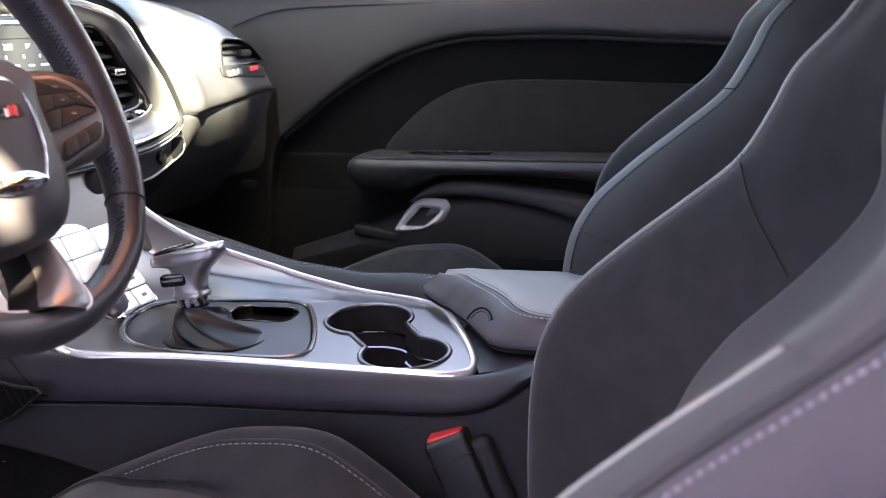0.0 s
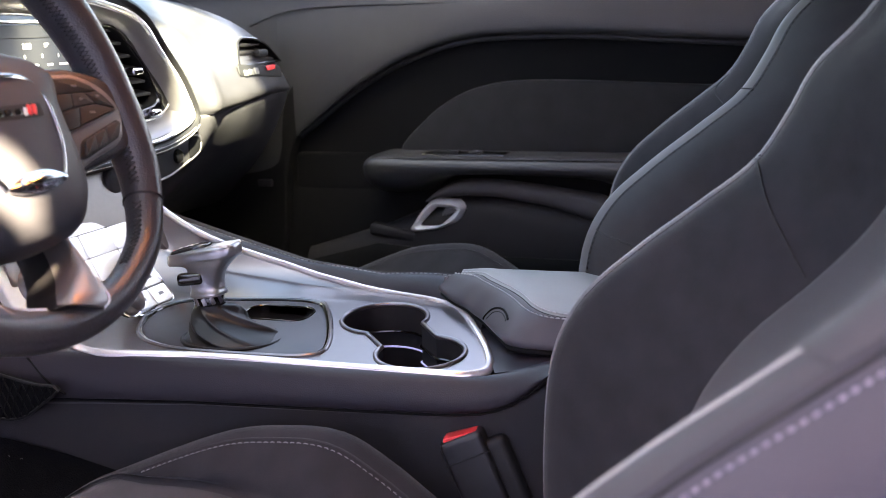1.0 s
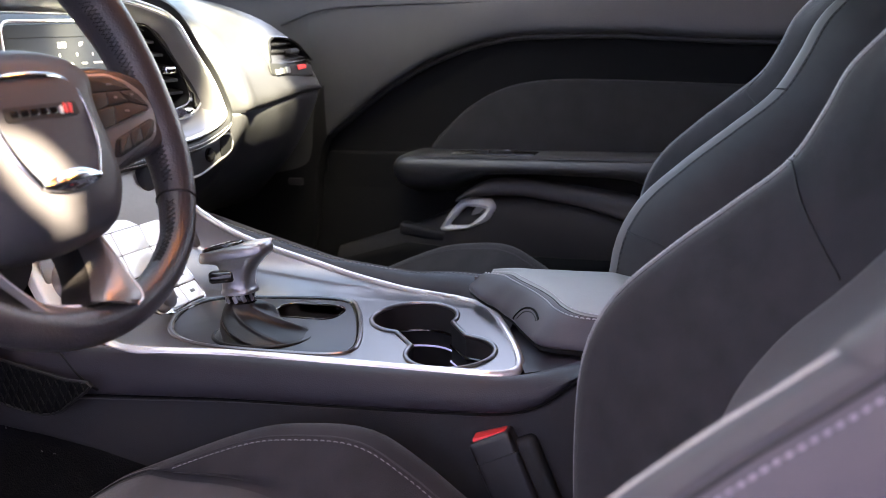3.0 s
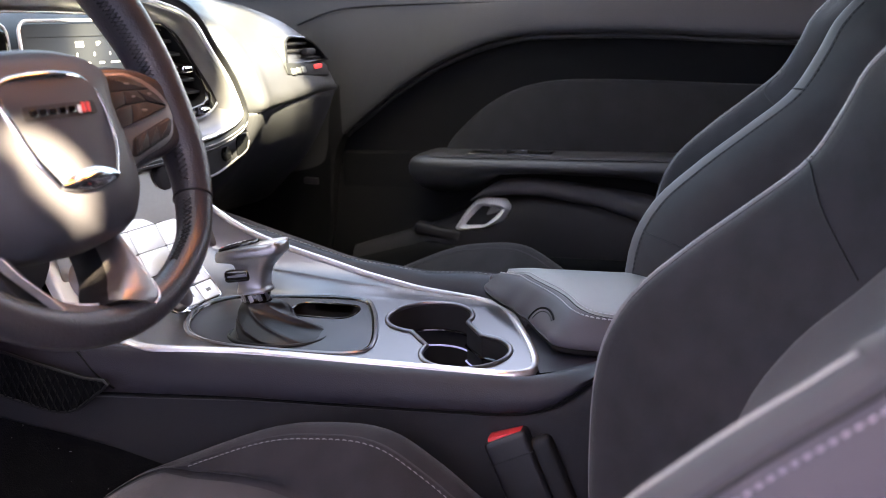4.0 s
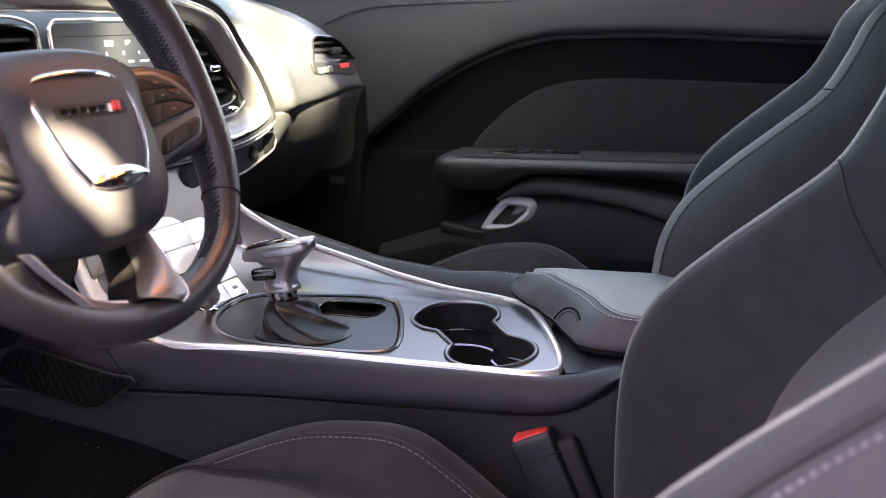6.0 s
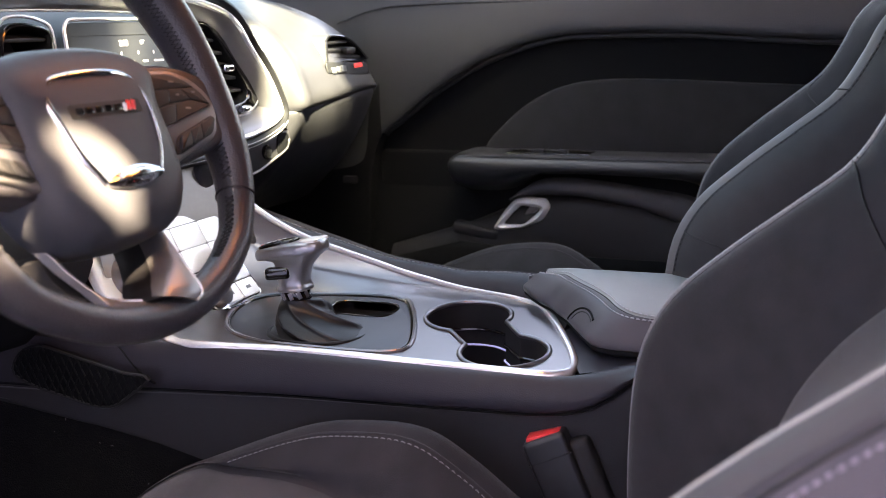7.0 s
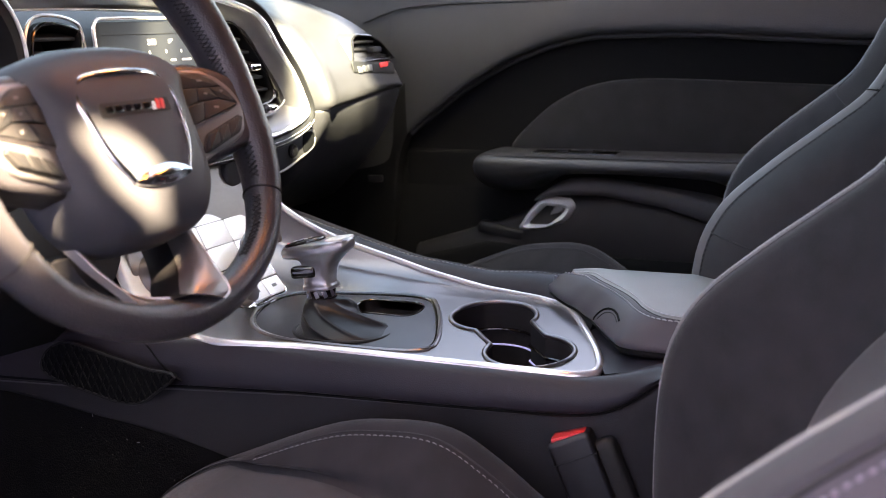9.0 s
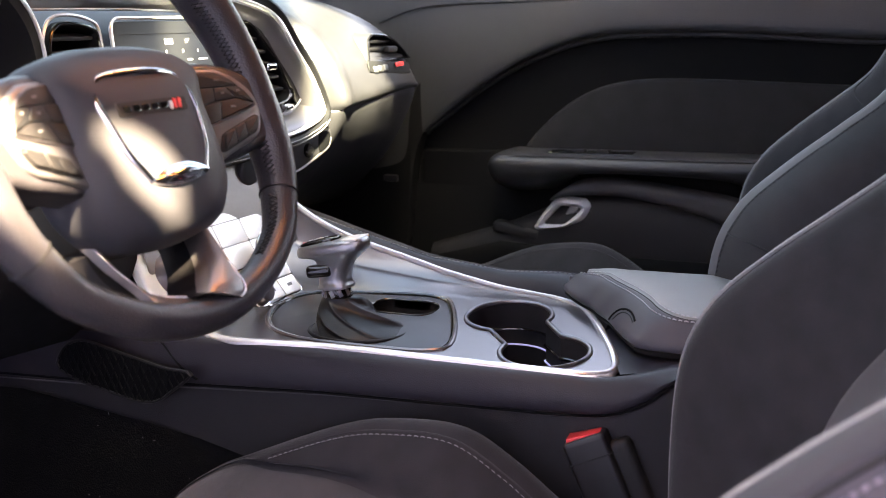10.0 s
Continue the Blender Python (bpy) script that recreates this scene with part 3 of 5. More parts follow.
for p, q in zip(low, hem):
    out = (p - q)
    out.z = 0
    out.normalize()
    far = Vector((0.140, q.y - 0.004, table(q.y, [0.26, 0.31, 0.345, 0.379], [0.5265, 0.5265, 0.5255, 0.5195])))
    inn = (far - q)
    w = inn.length
    inn = inn.normalized() if w > 1e-6 else Vector((1, 0, 0))
    rows.append([p - out * 0.012 + Vector((0, 0, 0.001)), p + Vector((0, 0, -0.001)), p + out * 0.003 + Vector((0, 0, 0.005)), p.lerp(q, 0.35) + out * 0.006 + Vector((0, 0, 0.003)), p.lerp(q, 0.72) + out * 0.005 + Vector((0, 0, 0.004)), q + out * 0.004 + Vector((0, 0, -0.0004)),
                 q + out * 0.001 + Vector((0, 0, -0.0012)), q + inn * min(0.003, 0.1 * w) + Vector((0, 0, 0.0006)), q + inn * min(0.010, 0.25 * w) + Vector((0, 0, 0.0026)), q.lerp(far, 0.5) + Vector((0, 0, 0.0050)), far + Vector((0, 0, 0.001)), far + Vector((0.006, 0, -0.006)), far + Vector((0.008, 0, -0.03)), far + Vector((0.0, 0, -0.045))])
bm = bmesh.new()
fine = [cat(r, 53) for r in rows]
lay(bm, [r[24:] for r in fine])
lid = put("armrest_lid", bm, LID_TOP_LIT, label="padded leather armrest lid, coloured paler for the sky light on it", sharp=60)
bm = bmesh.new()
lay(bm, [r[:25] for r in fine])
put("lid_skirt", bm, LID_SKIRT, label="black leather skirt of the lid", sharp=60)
put("lid_seam", tube([r[24] + Vector((0, 0, 0.0003)) for r in fine], 0.0008, n=6), BLACK)
put("lid_stitching", dashes([r[18] for r in fine], 0.0040, 0.0020, 0.0007, lift=(-0.0003, 0.0003, 0.0008)), THREAD, label="grey stitching")
put("lid_stitching", dashes([r[29] for r in fine], 0.0040, 0.0020, 0.0007, lift=(0, 0, 0.0007)), THREAD, label="grey stitching")
# dark tube standing in for the shade in the gap under the lid
put("lid_gap_shade", tube([p + Vector((0, 0, -0.0030)) for p in low], [0.0014 if k < 32 else 0.0034 for k in range(len(low))], n=8), NEAR_BLACK)
put("lid_clip", block(0.004, 0.004, 0.011, 0.0015, m=pose(0.1660, 0.4080, 0.5035, 8, 0, 30)), RING, label="pale hinge clip")
# finger notch at the skirt's foot: dark lines drawn for its shaded edge
ARCH = [(0.0440, 0.3262, 0.4950), (0.0408, 0.3243, 0.4982), (0.0364, 0.3186, 0.5045), (0.0315, 0.3123, 0.5097), (0.0244, 0.3049, 0.5132), (0.0154, 0.2970, 0.5142), (0.0067, 0.2911, 0.5121), (-0.0006, 0.2874, 0.5084)]
out = Vector((-0.93, -0.27, 0.26)).normalized()
skin = bmesh.new()
lay(skin, [r[:25] for r in fine])
tree = BVHTree.FromBMesh(skin)
skin.free()


def on_skirt(p, lift):
    """The skirt's point behind p along the camera's view, lifted a little."""
    hit = tree.ray_cast(p + out * 0.03, -out)[0]
    return (hit or p) + out * lift


arch = cat(ARCH, 40)
put("latch", tube([on_skirt(p, 0.0002) for p in arch], 0.0012, n=8), NEAR_BLACK, label="dark line drawn for the finger notch's shaded edge")
foot = Vector((0.0180, 0.3050, 0.4960))
put("notch_inner_line", tube([on_skirt(foot.lerp(p, 0.80), 0.0002) for p in arch[6:]], 0.0006, n=8), BLACK)

# perforated foot vent beside the driver's knee
GRILLE = [(0.913, 0.4343), (0.9025, 0.4519), (0.8876, 0.4613), (0.867, 0.4647), (0.8359, 0.4588), (0.7979, 0.4514), (0.7607, 0.4447), (0.7290, 0.4420), (0.7553, 0.4201), (0.7760, 0.4068), (0.8024, 0.4034), (0.8409, 0.4097), (0.8803, 0.4168), (0.9055, 0.4251)]
go = even(GRILLE, 50, True)
yz_near = Matrix(((0, 0, -1, -0.124), (1, 0, 0, 0), (0, 1, 0, 0), (0, 0, 0, 1)))
grille = put("foot_vent", plate([(p.x, p.y) for p in go], 0.006, 0.002, m=yz_near), NEAR_BLACK, label="black perforated foot vent")
for k in range(26):
    for d in (-1, 1):
        y0 = 0.715 + 0.0105 * k - 0.02
        pts = [(y0 + d * 0.5 * h, 0.434 + h) for h in np.linspace(-0.04, 0.04, 41)]
        inside = [p for p in pts if 0 < sum(1 for i in range(50) if (go[i].y > p[1]) != (go[(i + 1) % 50].y > p[1]) and p[0] < (go[(i + 1) % 50].x - go[i].x) * (p[1] - go[i].y) / (go[(i + 1) % 50].y - go[i].y) + go[i].x) % 2]
        if len(inside) > 3:
            put("grille_bar", tube([Vector((-0.1305, y, z)) for y, z in (inside[0], inside[-1])], 0.0012, n=5), NEAR_BLACK)
put("vent_edge", tube([Vector((-0.1298, p.x, p.y)) for p in go], 0.0018, n=8, closed=True), BLACK)

# ---- gear shifter ----
shifter = thing("gear_shifter", "satin silver gear lever in a pleated leather boot", "gear lever", at=(-0.010, 0.606, 0.472))
rows = []
for k in range(19):
    f = k / 18
    row = []
    for i in range(96):
        a = 2 * math.pi * i / 96
        b = a + 1.5 * f + 0.5
        tent = 1.5 + 0.5 * math.sin(2 * b + 2.5) - 0.5 * max(0.0, -math.sin(a))
        ridge = 0.34 * (1 - abs(math.sin(1.5 * b + 0.35))) ** 1.6 + 0.22 * (1 - abs(math.sin(2.5 * b - 0.8 * f + 1.2))) ** 2 - 0.16
        g = (1 - f) ** max(tent, 0.55)
        tuck = 1 + ridge * 4 * f * (1 - f) * (1.15 - 0.5 * f)
        row.append(((0.0158 + 0.0300 * g) * tuck * math.cos(a), 0.0105 - 0.0245 * g + (0.0163 + 0.0397 * g) * tuck * math.sin(a), 0.037 * f))
    rows.append(row)
part("boot", net(rows, 144, 40, closed_u=True), BOOT, shifter, "pleated black leather boot")
part("boot_ring", tube([Vector((0.0462 * math.cos(a), -0.014 + 0.0562 * math.sin(a), 0.0004)) for a in np.linspace(0, 2 * math.pi, 48, endpoint=False)], 0.0022, n=8, closed=True), BLACK, shifter)
part("boot_seam", tube([Vector(rows[k][(80 + k) % 96]) * 1.004 for k in range(2, 18)], 0.0007, n=5), BOOT, shifter)
neck = pose(0, 0.0105, 0.035, -6, 0, 0)
part("collar", tube([neck @ Vector((0, 0, z)) for z in (0, 0.004, 0.010, 0.012)], [0.0152, 0.0160, 0.0160, 0.0152], n=32), GLOSS, shifter, "dark glossy collar with chrome ribs")
for k in range(5):
    a = radians(120 + 34 * k)
    part("collar_rib", block(0.0016, 0.0046, 0.0080, 0.0006, m=neck @ pose(0.0158 * math.cos(a), 0.0158 * math.sin(a), 0.0065, 0, 0, math.degrees(a)) @ pose(0, 0, 0, 18, 0, 0)), RING, shifter)
rows = []
for z, w, l, dy in ((0.011, 0.0160, 0.0185, 0), (0.014, 0.0162, 0.0190, 0.0), (0.019, 0.0150, 0.0172, 0.0), (0.028, 0.0152, 0.0178, -0.001), (0.038, 0.0160, 0.0205, -0.003), (0.0440, 0.0172, 0.0250, -0.005), (0.0480, 0.0186, 0.0330, -0.003), (0.0510, 0.0196, 0.0405, -0.002), (0.0540, 0.0200, 0.0425, -0.002), (0.0590, 0.0200, 0.0425, -0.002), (0.0630, 0.0182, 0.0400, -0.002), (0.0645, 0.012, 0.030, -0.002)):
    rows.append([neck @ Vector((w * math.copysign(abs(math.cos(a)) ** 0.6, math.cos(a)), dy + l * math.copysign(abs(math.sin(a)) ** (0.62 if math.sin(a) < 0 else 0.95), math.sin(a)), z - (0.13 if math.sin(a) > 0 else 0.05) * max(0.0, min(1.0, (z - 0.044) / 0.008)) * l * math.sin(a))) for a in np.linspace(0, 2 * math.pi, 48, endpoint=False)])
part("knob", net(rows, 48, 40, closed_u=True, caps=True), KNOB, shifter, "satin silver grip")
cap = plate([(p.x, p.y) for p in even([(0.015, 0.0), (0.013, 0.026), (0.0, 0.032), (-0.013, 0.026), (-0.015, 0.0), (-0.010, -0.012), (0.0, -0.014), (0.010, -0.012)], 36, True)], 0.003, 0.0015, m=neck @ pose(0, 0.004, 0.0628, -8, 0, 0), dome=0.002)
knob_cap = part("cap", cap, GLOSS, shifter, "gloss black shift pattern cap")
for k, (dx, dy, w, l) in enumerate(((-0.004, 0.016, 0.003, 0.004), (-0.004, 0.009, 0.003, 0.004), (-0.004, 0.002, 0.003, 0.004), (0.004, 0.010, 0.0025, 0.006), (0.004, 0.001, 0.002, 0.003))):
    part("mark", block(w, l, 0.0006, m=neck @ pose(dx, dy + 0.006, 0.0676 - 0.14 * (dy + 0.002), -8, 0, 0)), WHITE_INK, knob_cap)
part("mark", block(0.004, 0.004, 0.0006, m=neck @ pose(-0.005, 0.0290, 0.0630, -8, 0, 0)), RED, knob_cap, "red mark")
part("button", block(0.016, 0.030, 0.0135, 0.006, m=neck @ pose(-0.0125, 0.0105, 0.0325, 0, 0, 10), seg=4), GLOSS, shifter, "gloss black release button")

part("tail_plate", plate(corners([(0.0165, -0.012), (0.0165, -0.031), (-0.0165, -0.031), (-0.0165, -0.012), (-0.010, -0.008), (0.010, -0.008)], 0.004), 0.0030, 0.0012, m=neck @ pose(0, -0.010, 0.0622, -3, 0, 0)), SILVER, shifter, "bright rear plate of the grip")
# ---- seat belt buckle beside the driver's cushion ----
buckle = thing("seat_belt_buckle", "black seat belt buckle with a red release button", "buckle", at=(-0.098, 0.258, 0.308))
lean = pose(0, 0, 0, -23, 4, 8)
part("body", block(0.034, 0.042, 0.150, 0.005, m=lean @ pose(0, 0, 0.050), seg=3), BUCKLE, buckle, "black plastic body")
part("shroud", block(0.030, 0.024, 0.140, 0.008, m=lean @ pose(0.004, -0.027, 0.042), seg=3), BLACK, buckle)
part("release_button", block(0.022, 0.033, 0.008, 0.0015, m=lean @ pose(-0.001, 0.000, 0.1230, 6, 0, 0), seg=2), RED, buckle, "red release button")
part("seam", block(0.0352, 0.0432, 0.0014, 0.0004, m=lean @ pose(0, 0, 0.104)), BLACK, buckle)
part("stalk", block(0.036, 0.06, 0.06, 0.008, m=lean @ pose(0, -0.008, -0.045)), PLASTIC, buckle)
# ---- front seats ----
def seat(name, label, m, back=0.0, wide=0.0, notch=0.690, strip_mat=STRIP, thread=DARK_THREAD, inner_seam=None, cushion_thread=CUSHION_THREAD, broad=False, cover=SEAT_LEATHER, pitch=0.0010):
    """A sport seat: origin under its middle, facing +y."""
    s = thing(name, label, "seat", "front seats")
    # crest line of the side bolsters: forward and height
    crest = [(0.212, 0.33), (0.216, 0.42), (0.210, 0.513), (0.185, 0.569), (0.138, 0.614), (0.090, 0.652), (0.048, 0.687), (0.024, 0.725), (0.006, 0.76), (-0.028, 0.798), (-0.06, 0.85), (-0.085, 0.92), (-0.11, 0.99)]
    half = [0.190, 0.195, 0.199, 0.201, 0.201, 0.200, 0.198, 0.192, 0.185, 0.172, 0.150, 0.130, 0.10]
    deep = [0.10, 0.115, 0.13, 0.138, 0.136, 0.122, 0.10, 0.076, 0.062, 0.048, 0.03, 0.02, 0.012]
    shape = {"outer": [], "inner_l": [], "inner_r": [], "insert": [], "crest_l": [], "crest_r": []}
    n = 48
    cr = cat([(y, z, 0) for y, z in crest], n)
    hw = [p.x for p in cat([(h, 0, 0) for h in half], n)]
    dp = [p.x for p in cat([(d, 0, 0) for d in deep], n)]
    for side, key in ((-1, "l"), (1, "r")):
        face, outer, piping, stitch = [], [], [], []
        for i in range(n):
            y, z, h, d = cr[i].x - back * (side < 0), cr[i].y, hw[i] + wide * (side < 0), dp[i] - back * (side < 0)
            # inner face from the crest to the insert, full and rounded
            face.append(cat([(side * (h + 0.006), y - 0.004, z), (side * (h - 0.004), y - 0.001, z), (side * (h - 0.022), y - 0.010, z), (side * (h - 0.050), y - 0.42 * d, z), (side * (h - 0.075), y - 0.78 * d, z), (side * (h - 0.092 - wide * (side < 0)), y - d, z)], 16))
            outer.append(cat([(side * (h + 0.005), y - 0.004, z), (side * (h + 0.022), y - 0.012, z), (side * (h + 0.046), y - 0.045, z), (side * (h + 0.058), y - 0.09, z - 0.01), (side * (h + 0.055), y - 0.14, z - 0.02), (side * (h + 0.02), y - 0.19, z - 0.03), (0, y - 0.215, z - 0.035)], 18))
            piping.append(Vector((side * (h + 0.005), y - 0.001, z + 0.001)))
            stitch.append(Vector((side * (h + 0.0345), y - 0.0272, z)) if broad and side < 0 else Vector((side * (h + 0.0195), y - 0.0100, z)))
        bm = bmesh.new()
        lay(bm, face)
        part("bolster_face", bm, SUEDE, s, "charcoal suede bolster")
        bm = bmesh.new()
        lay(bm, outer)
        part("side_cover", bm, cover, s, "charcoal leather side")
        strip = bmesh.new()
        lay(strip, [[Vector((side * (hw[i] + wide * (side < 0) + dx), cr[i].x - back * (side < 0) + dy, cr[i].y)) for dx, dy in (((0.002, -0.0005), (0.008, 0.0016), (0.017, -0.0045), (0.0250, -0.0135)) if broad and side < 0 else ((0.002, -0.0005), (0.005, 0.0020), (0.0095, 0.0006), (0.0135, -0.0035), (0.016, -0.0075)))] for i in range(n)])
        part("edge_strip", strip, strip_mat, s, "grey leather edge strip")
        near = lambda zz: min(range(n), key=lambda i: abs(cr[i].y - zz))
        top_i, low_i, side_i = near(notch if side < 0 else 0.690), near(0.600), near(0.545)
        if broad and side < 0:
            high = range(top_i, n)
            upper = bmesh.new()
            lay(upper, [[Vector((side * (hw[i] + wide + dx), cr[i].x - back + dy, cr[i].y)) for dx, dy in ((-0.010, -0.004), (-0.006, 0.0035), (0.004, 0.0052), (0.014, 0.0010), (0.0215, -0.0068), (0.0235, -0.0125))] for i in high])
            part("shoulder_strip", upper, strip_mat, s, "raised grey leather strip of the shoulder")
            part("groove", tube([Vector((side * (hw[i] + wide + 0.0285), cr[i].x - back - 0.0185, cr[i].y)) for i in range(n)], 0.0016, n=6), BLACK, s)
        walk_in = []
        for k in range(31):
            f, g = top_i + (low_i - top_i) * (k / 30) ** 1.3, k / 2
            i, j = min(int(f), n - 2), min(int(g), 14)
            walk_in.append(face[i][j].lerp(face[i][j + 1], g - j).lerp(face[i + 1][j].lerp(face[i + 1][j + 1], g - j), f - i) + Vector((0, 0.0004, 0)))
        if side > 0 and inner_seam:
            walk_in = cat(inner_seam, 31)
        part("seam", tube(walk_in, 0.0009, n=5), BLACK, s)
        part("seam", tube([outer[side_i][k].lerp(outer[side_i - 2][k], 0.75 * k / 12) for k in range(13)], 0.0011, n=5), BLACK, s)
        part("seam", tube([piping[top_i] + Vector((side * dx, dy, 0)) for dx, dy in ((-0.003, 0.0015), (0.004, 0.003), (0.010, -0.002), (0.015, -0.007))], 0.0008, n=5), BLACK, s)
        pipe = part("piping", tube(piping, 0.0028 if side > 0 else 0.0022, n=8), PIPING, s, "grey piping")
        if side > 0:
            part("stitching", dashes(piping, 0.0022, 0.0024, 0.0007, lift=(-0.0024, 0.0012, 0.0008)), CUSHION_THREAD, pipe)
            part("seam", tube([r[1].lerp(r[2], 0.6) + Vector((-0.0002, 0.0004, 0)) for r in face], 0.0007, n=5), BLACK, s)
        part("stitching", dashes(stitch, 0.0032, 0.0026, pitch, lift=(side * 0.0006, 0.0004, 0)), thread, s, "row of stitching")
    middle = []
    for i in range(n):
        y, z, h, d = cr[i].x, cr[i].y, hw[i], dp[i]
        w = h - 0.090
        middle.append(cat([(-w, y - d - 0.001, z), (-w * 0.9, y - d + 0.003, z), (-w * 0.5, y - d - 0.001, z), (0, y - d - 0.004, z), (w * 0.5, y - d - 0.001, z), (w * 0.9, y - d + 0.003, z), (w, y - d - 0.001, z)], 20))
    bm = bmesh.new()
    lay(bm, middle)
    part("backrest_insert", bm, SUEDE_MID, s, "grey suede centre")
    # cushion
    cushion = [(0.775, 0.255), (0.760, 0.300), (0.70, 0.345), (0.63, 0.380), (0.53, 0.422), (0.47, 0.434), (0.41, 0.434), (0.36, 0.408), (0.30, 0.366), (0.20, 0.32)]
    cc = cat([(y, z, 0) for y, z in cushion], 40)
    EDGE_Y, EDGE_X = [0.2, 0.36, 0.44, 0.52, 0.60, 0.65, 0.70, 0.8], [0.118, 0.122, 0.134, 0.150, 0.170, 0.190, 0.206, 0.212]
    for side in (-1, 1):
        rows, stitch, out = [], [], []
        for p in cc:
            y, z = p.x, p.y
            drop = table(y, [0.2, 0.36, 0.47, 0.63, 0.72, 0.775], [0.02, 0.055, 0.075, 0.055, 0.030, 0.012])
            e = table(y, EDGE_Y, EDGE_X)
            rows.append(cat([(side * e, y, z - drop * table(e, [0.118, 0.19], [1, 0.1]) - 0.002), (side * (e + 0.008), y, z - drop * table(e, [0.118, 0.19], [1, 0.1]) + 0.002), (side * max(0.155, e + 0.002), y, z - 0.45 * drop * table(e, [0.15, 0.19], [1, 0.1])), (side * max(0.180, e + 0.005), y, z - 0.004), (side * max(0.200, e + 0.009), y, z - 0.001), (side * max(0.222, e + 0.014), y, z - 0.016), (side * 0.236, y, z - 0.055), (side * 0.240, y, z - 0.13), (side * 0.235, y, 0.12)], 26))
            if y < 0.625:
                stitch.append(Vector((side * 0.1730, y, z - 0.0085)))
        bm = bmesh.new()
        lay(bm, rows)
        part("cushion_bolster", bm, SUEDE, s, "charcoal suede cushion bolster")
        part("stitching", dashes(stitch, 0.0042, 0.0025, 0.0005, lift=(0, 0, 0.0010)), cushion_thread, s, "stitching")
        part("seam", tube([p + Vector((side * 0.005, 0, 0.0028)) for p in stitch], 0.0011, n=6), STRIP, s)
    rows = []
    for p in cc:
        y, z = p.x, p.y
        drop = table(y, [0.2, 0.36, 0.47, 0.63, 0.72, 0.775], [0.02, 0.055, 0.075, 0.055, 0.030, 0.012])
        e = table(y, EDGE_Y, EDGE_X)
        up = drop * (1 - table(e, [0.118, 0.19], [1, 0.1]))
        rows.append(cat([(-e - 0.002, y, z - drop + up - 0.002), (-e * 0.8, y, z - drop + 0.45 * up), (-e * 0.5, y, z - drop + 0.002), (0, y, z - drop + 0.003), (e * 0.5, y, z - drop + 0.002), (e * 0.8, y, z - drop + 0.45 * up), (e + 0.002, y, z - drop + up - 0.002)], 28))
    bm = bmesh.new()
    lay(bm, rows)
    part("cushion_insert", bm, SUEDE_GREY, s, "grey suede cushion centre")
    front = bmesh.new()
    lay(front, [[Vector((x, y, z)) for x in np.linspace(-0.238, 0.238, 12)] for y, z in ((0.772, 0.26), (0.775, 0.2), (0.74, 0.12), (0.2, 0.12))])
    part("cushion_front", front, LEATHER, s)
    s.matrix_world = m
    return s


driver_seat = seat("driver_seat", "charcoal suede and leather sport seat with grey stitching", pose(-0.345, 0, 0), back=0.072, wide=0.02, notch=0.668, thread=NEAR_THREAD, broad=True,
                   inner_seam=[(0.2000, 0.0480, 0.6900), (0.1812, 0.0445, 0.6860), (0.1547, 0.0362, 0.6635), (0.1336, 0.0225, 0.6403), (0.1130, 0.0073, 0.6176)])
passenger_seat = seat("passenger_seat", "charcoal suede and leather sport seat beside the closed door", pose(0.355, 0.075, 0.033), back=0.042, strip_mat=STRIP_LIT, cushion_thread=DARK_THREAD, cover=COVER, pitch=0.0007)
# ---- steering wheel ----
wheel = thing("steering_wheel", "black leather steering wheel with satin silver spoke trim", "steering wheel")
RIM = 0.1630
DISH = Vector((0.008, -0.011, 0.021))
NR = 160


def rim_size(a):
    """Radius of the rim's middle and its fatness at an angle in degrees."""
    sa = math.sin(radians(a))
    thin = max(0.0, min(1.0, (-sa - 0.35) / 0.4))
    w = (a + 180) % 360 - 180
    inner = 0.5 * (math.tanh((w + 16) / 9) - math.tanh((w - 68) / 12)) + 0.5 * (math.tanh((w - 112) / 12) + 1) + 0.5 * (1 - math.tanh((w + 164) / 9))
    fat = 1.0 + 0.10 * math.exp(-((w - 28) / 16) ** 2) + 0.10 * math.exp(-((w - 152) / 16) ** 2) - 0.25 * thin
    return RIM - 0.0078 * min(1.0, inner) - 0.016 * max(0, -sa - 0.75) + 0.0105 * thin, fat


def on_rim(a, b, lift=0.0):
    """A point of the rim's skin: a round the wheel, b round the tube."""
    R, fat = rim_size(a)
    r = R + (0.0172 * fat + lift) * math.cos(b)
    return Vector((0.004 + r * math.cos(radians(a)), r * math.sin(radians(a)), (0.0188 * fat + lift) * math.sin(b)))


rows = [[on_rim(360 * i / NR, 2 * math.pi * k / 18) for k in range(18)] for i in range(NR)]
bm = bmesh.new()
lay(bm, rows, closed_u=True, closed_v=True)
rim = part("rim", bm, RIM_LEATHER, wheel, "black leather rim")
for a in (-36, 216, 60, 120):
    part("seam", tube([on_rim(a, b, 0.0002) for b in np.linspace(0, 2 * math.pi, 24, endpoint=False)], 0.0010, n=6, closed=True), BLACK, rim)
for a0, a1 in ((-62, -39), (-33, 50), (130, 213), (219, 242)):
    n = int((a1 - a0) / 1.5)
    for d in (0, 1):
        part("lacing", tube([on_rim(a0 + (a1 - a0) * k / n, 2.62 + 0.42 * ((k + d) % 2), 0.0006) for k in range(n + 1)], 0.0008, n=5), DARK_THREAD, rim, "black cross stitching")

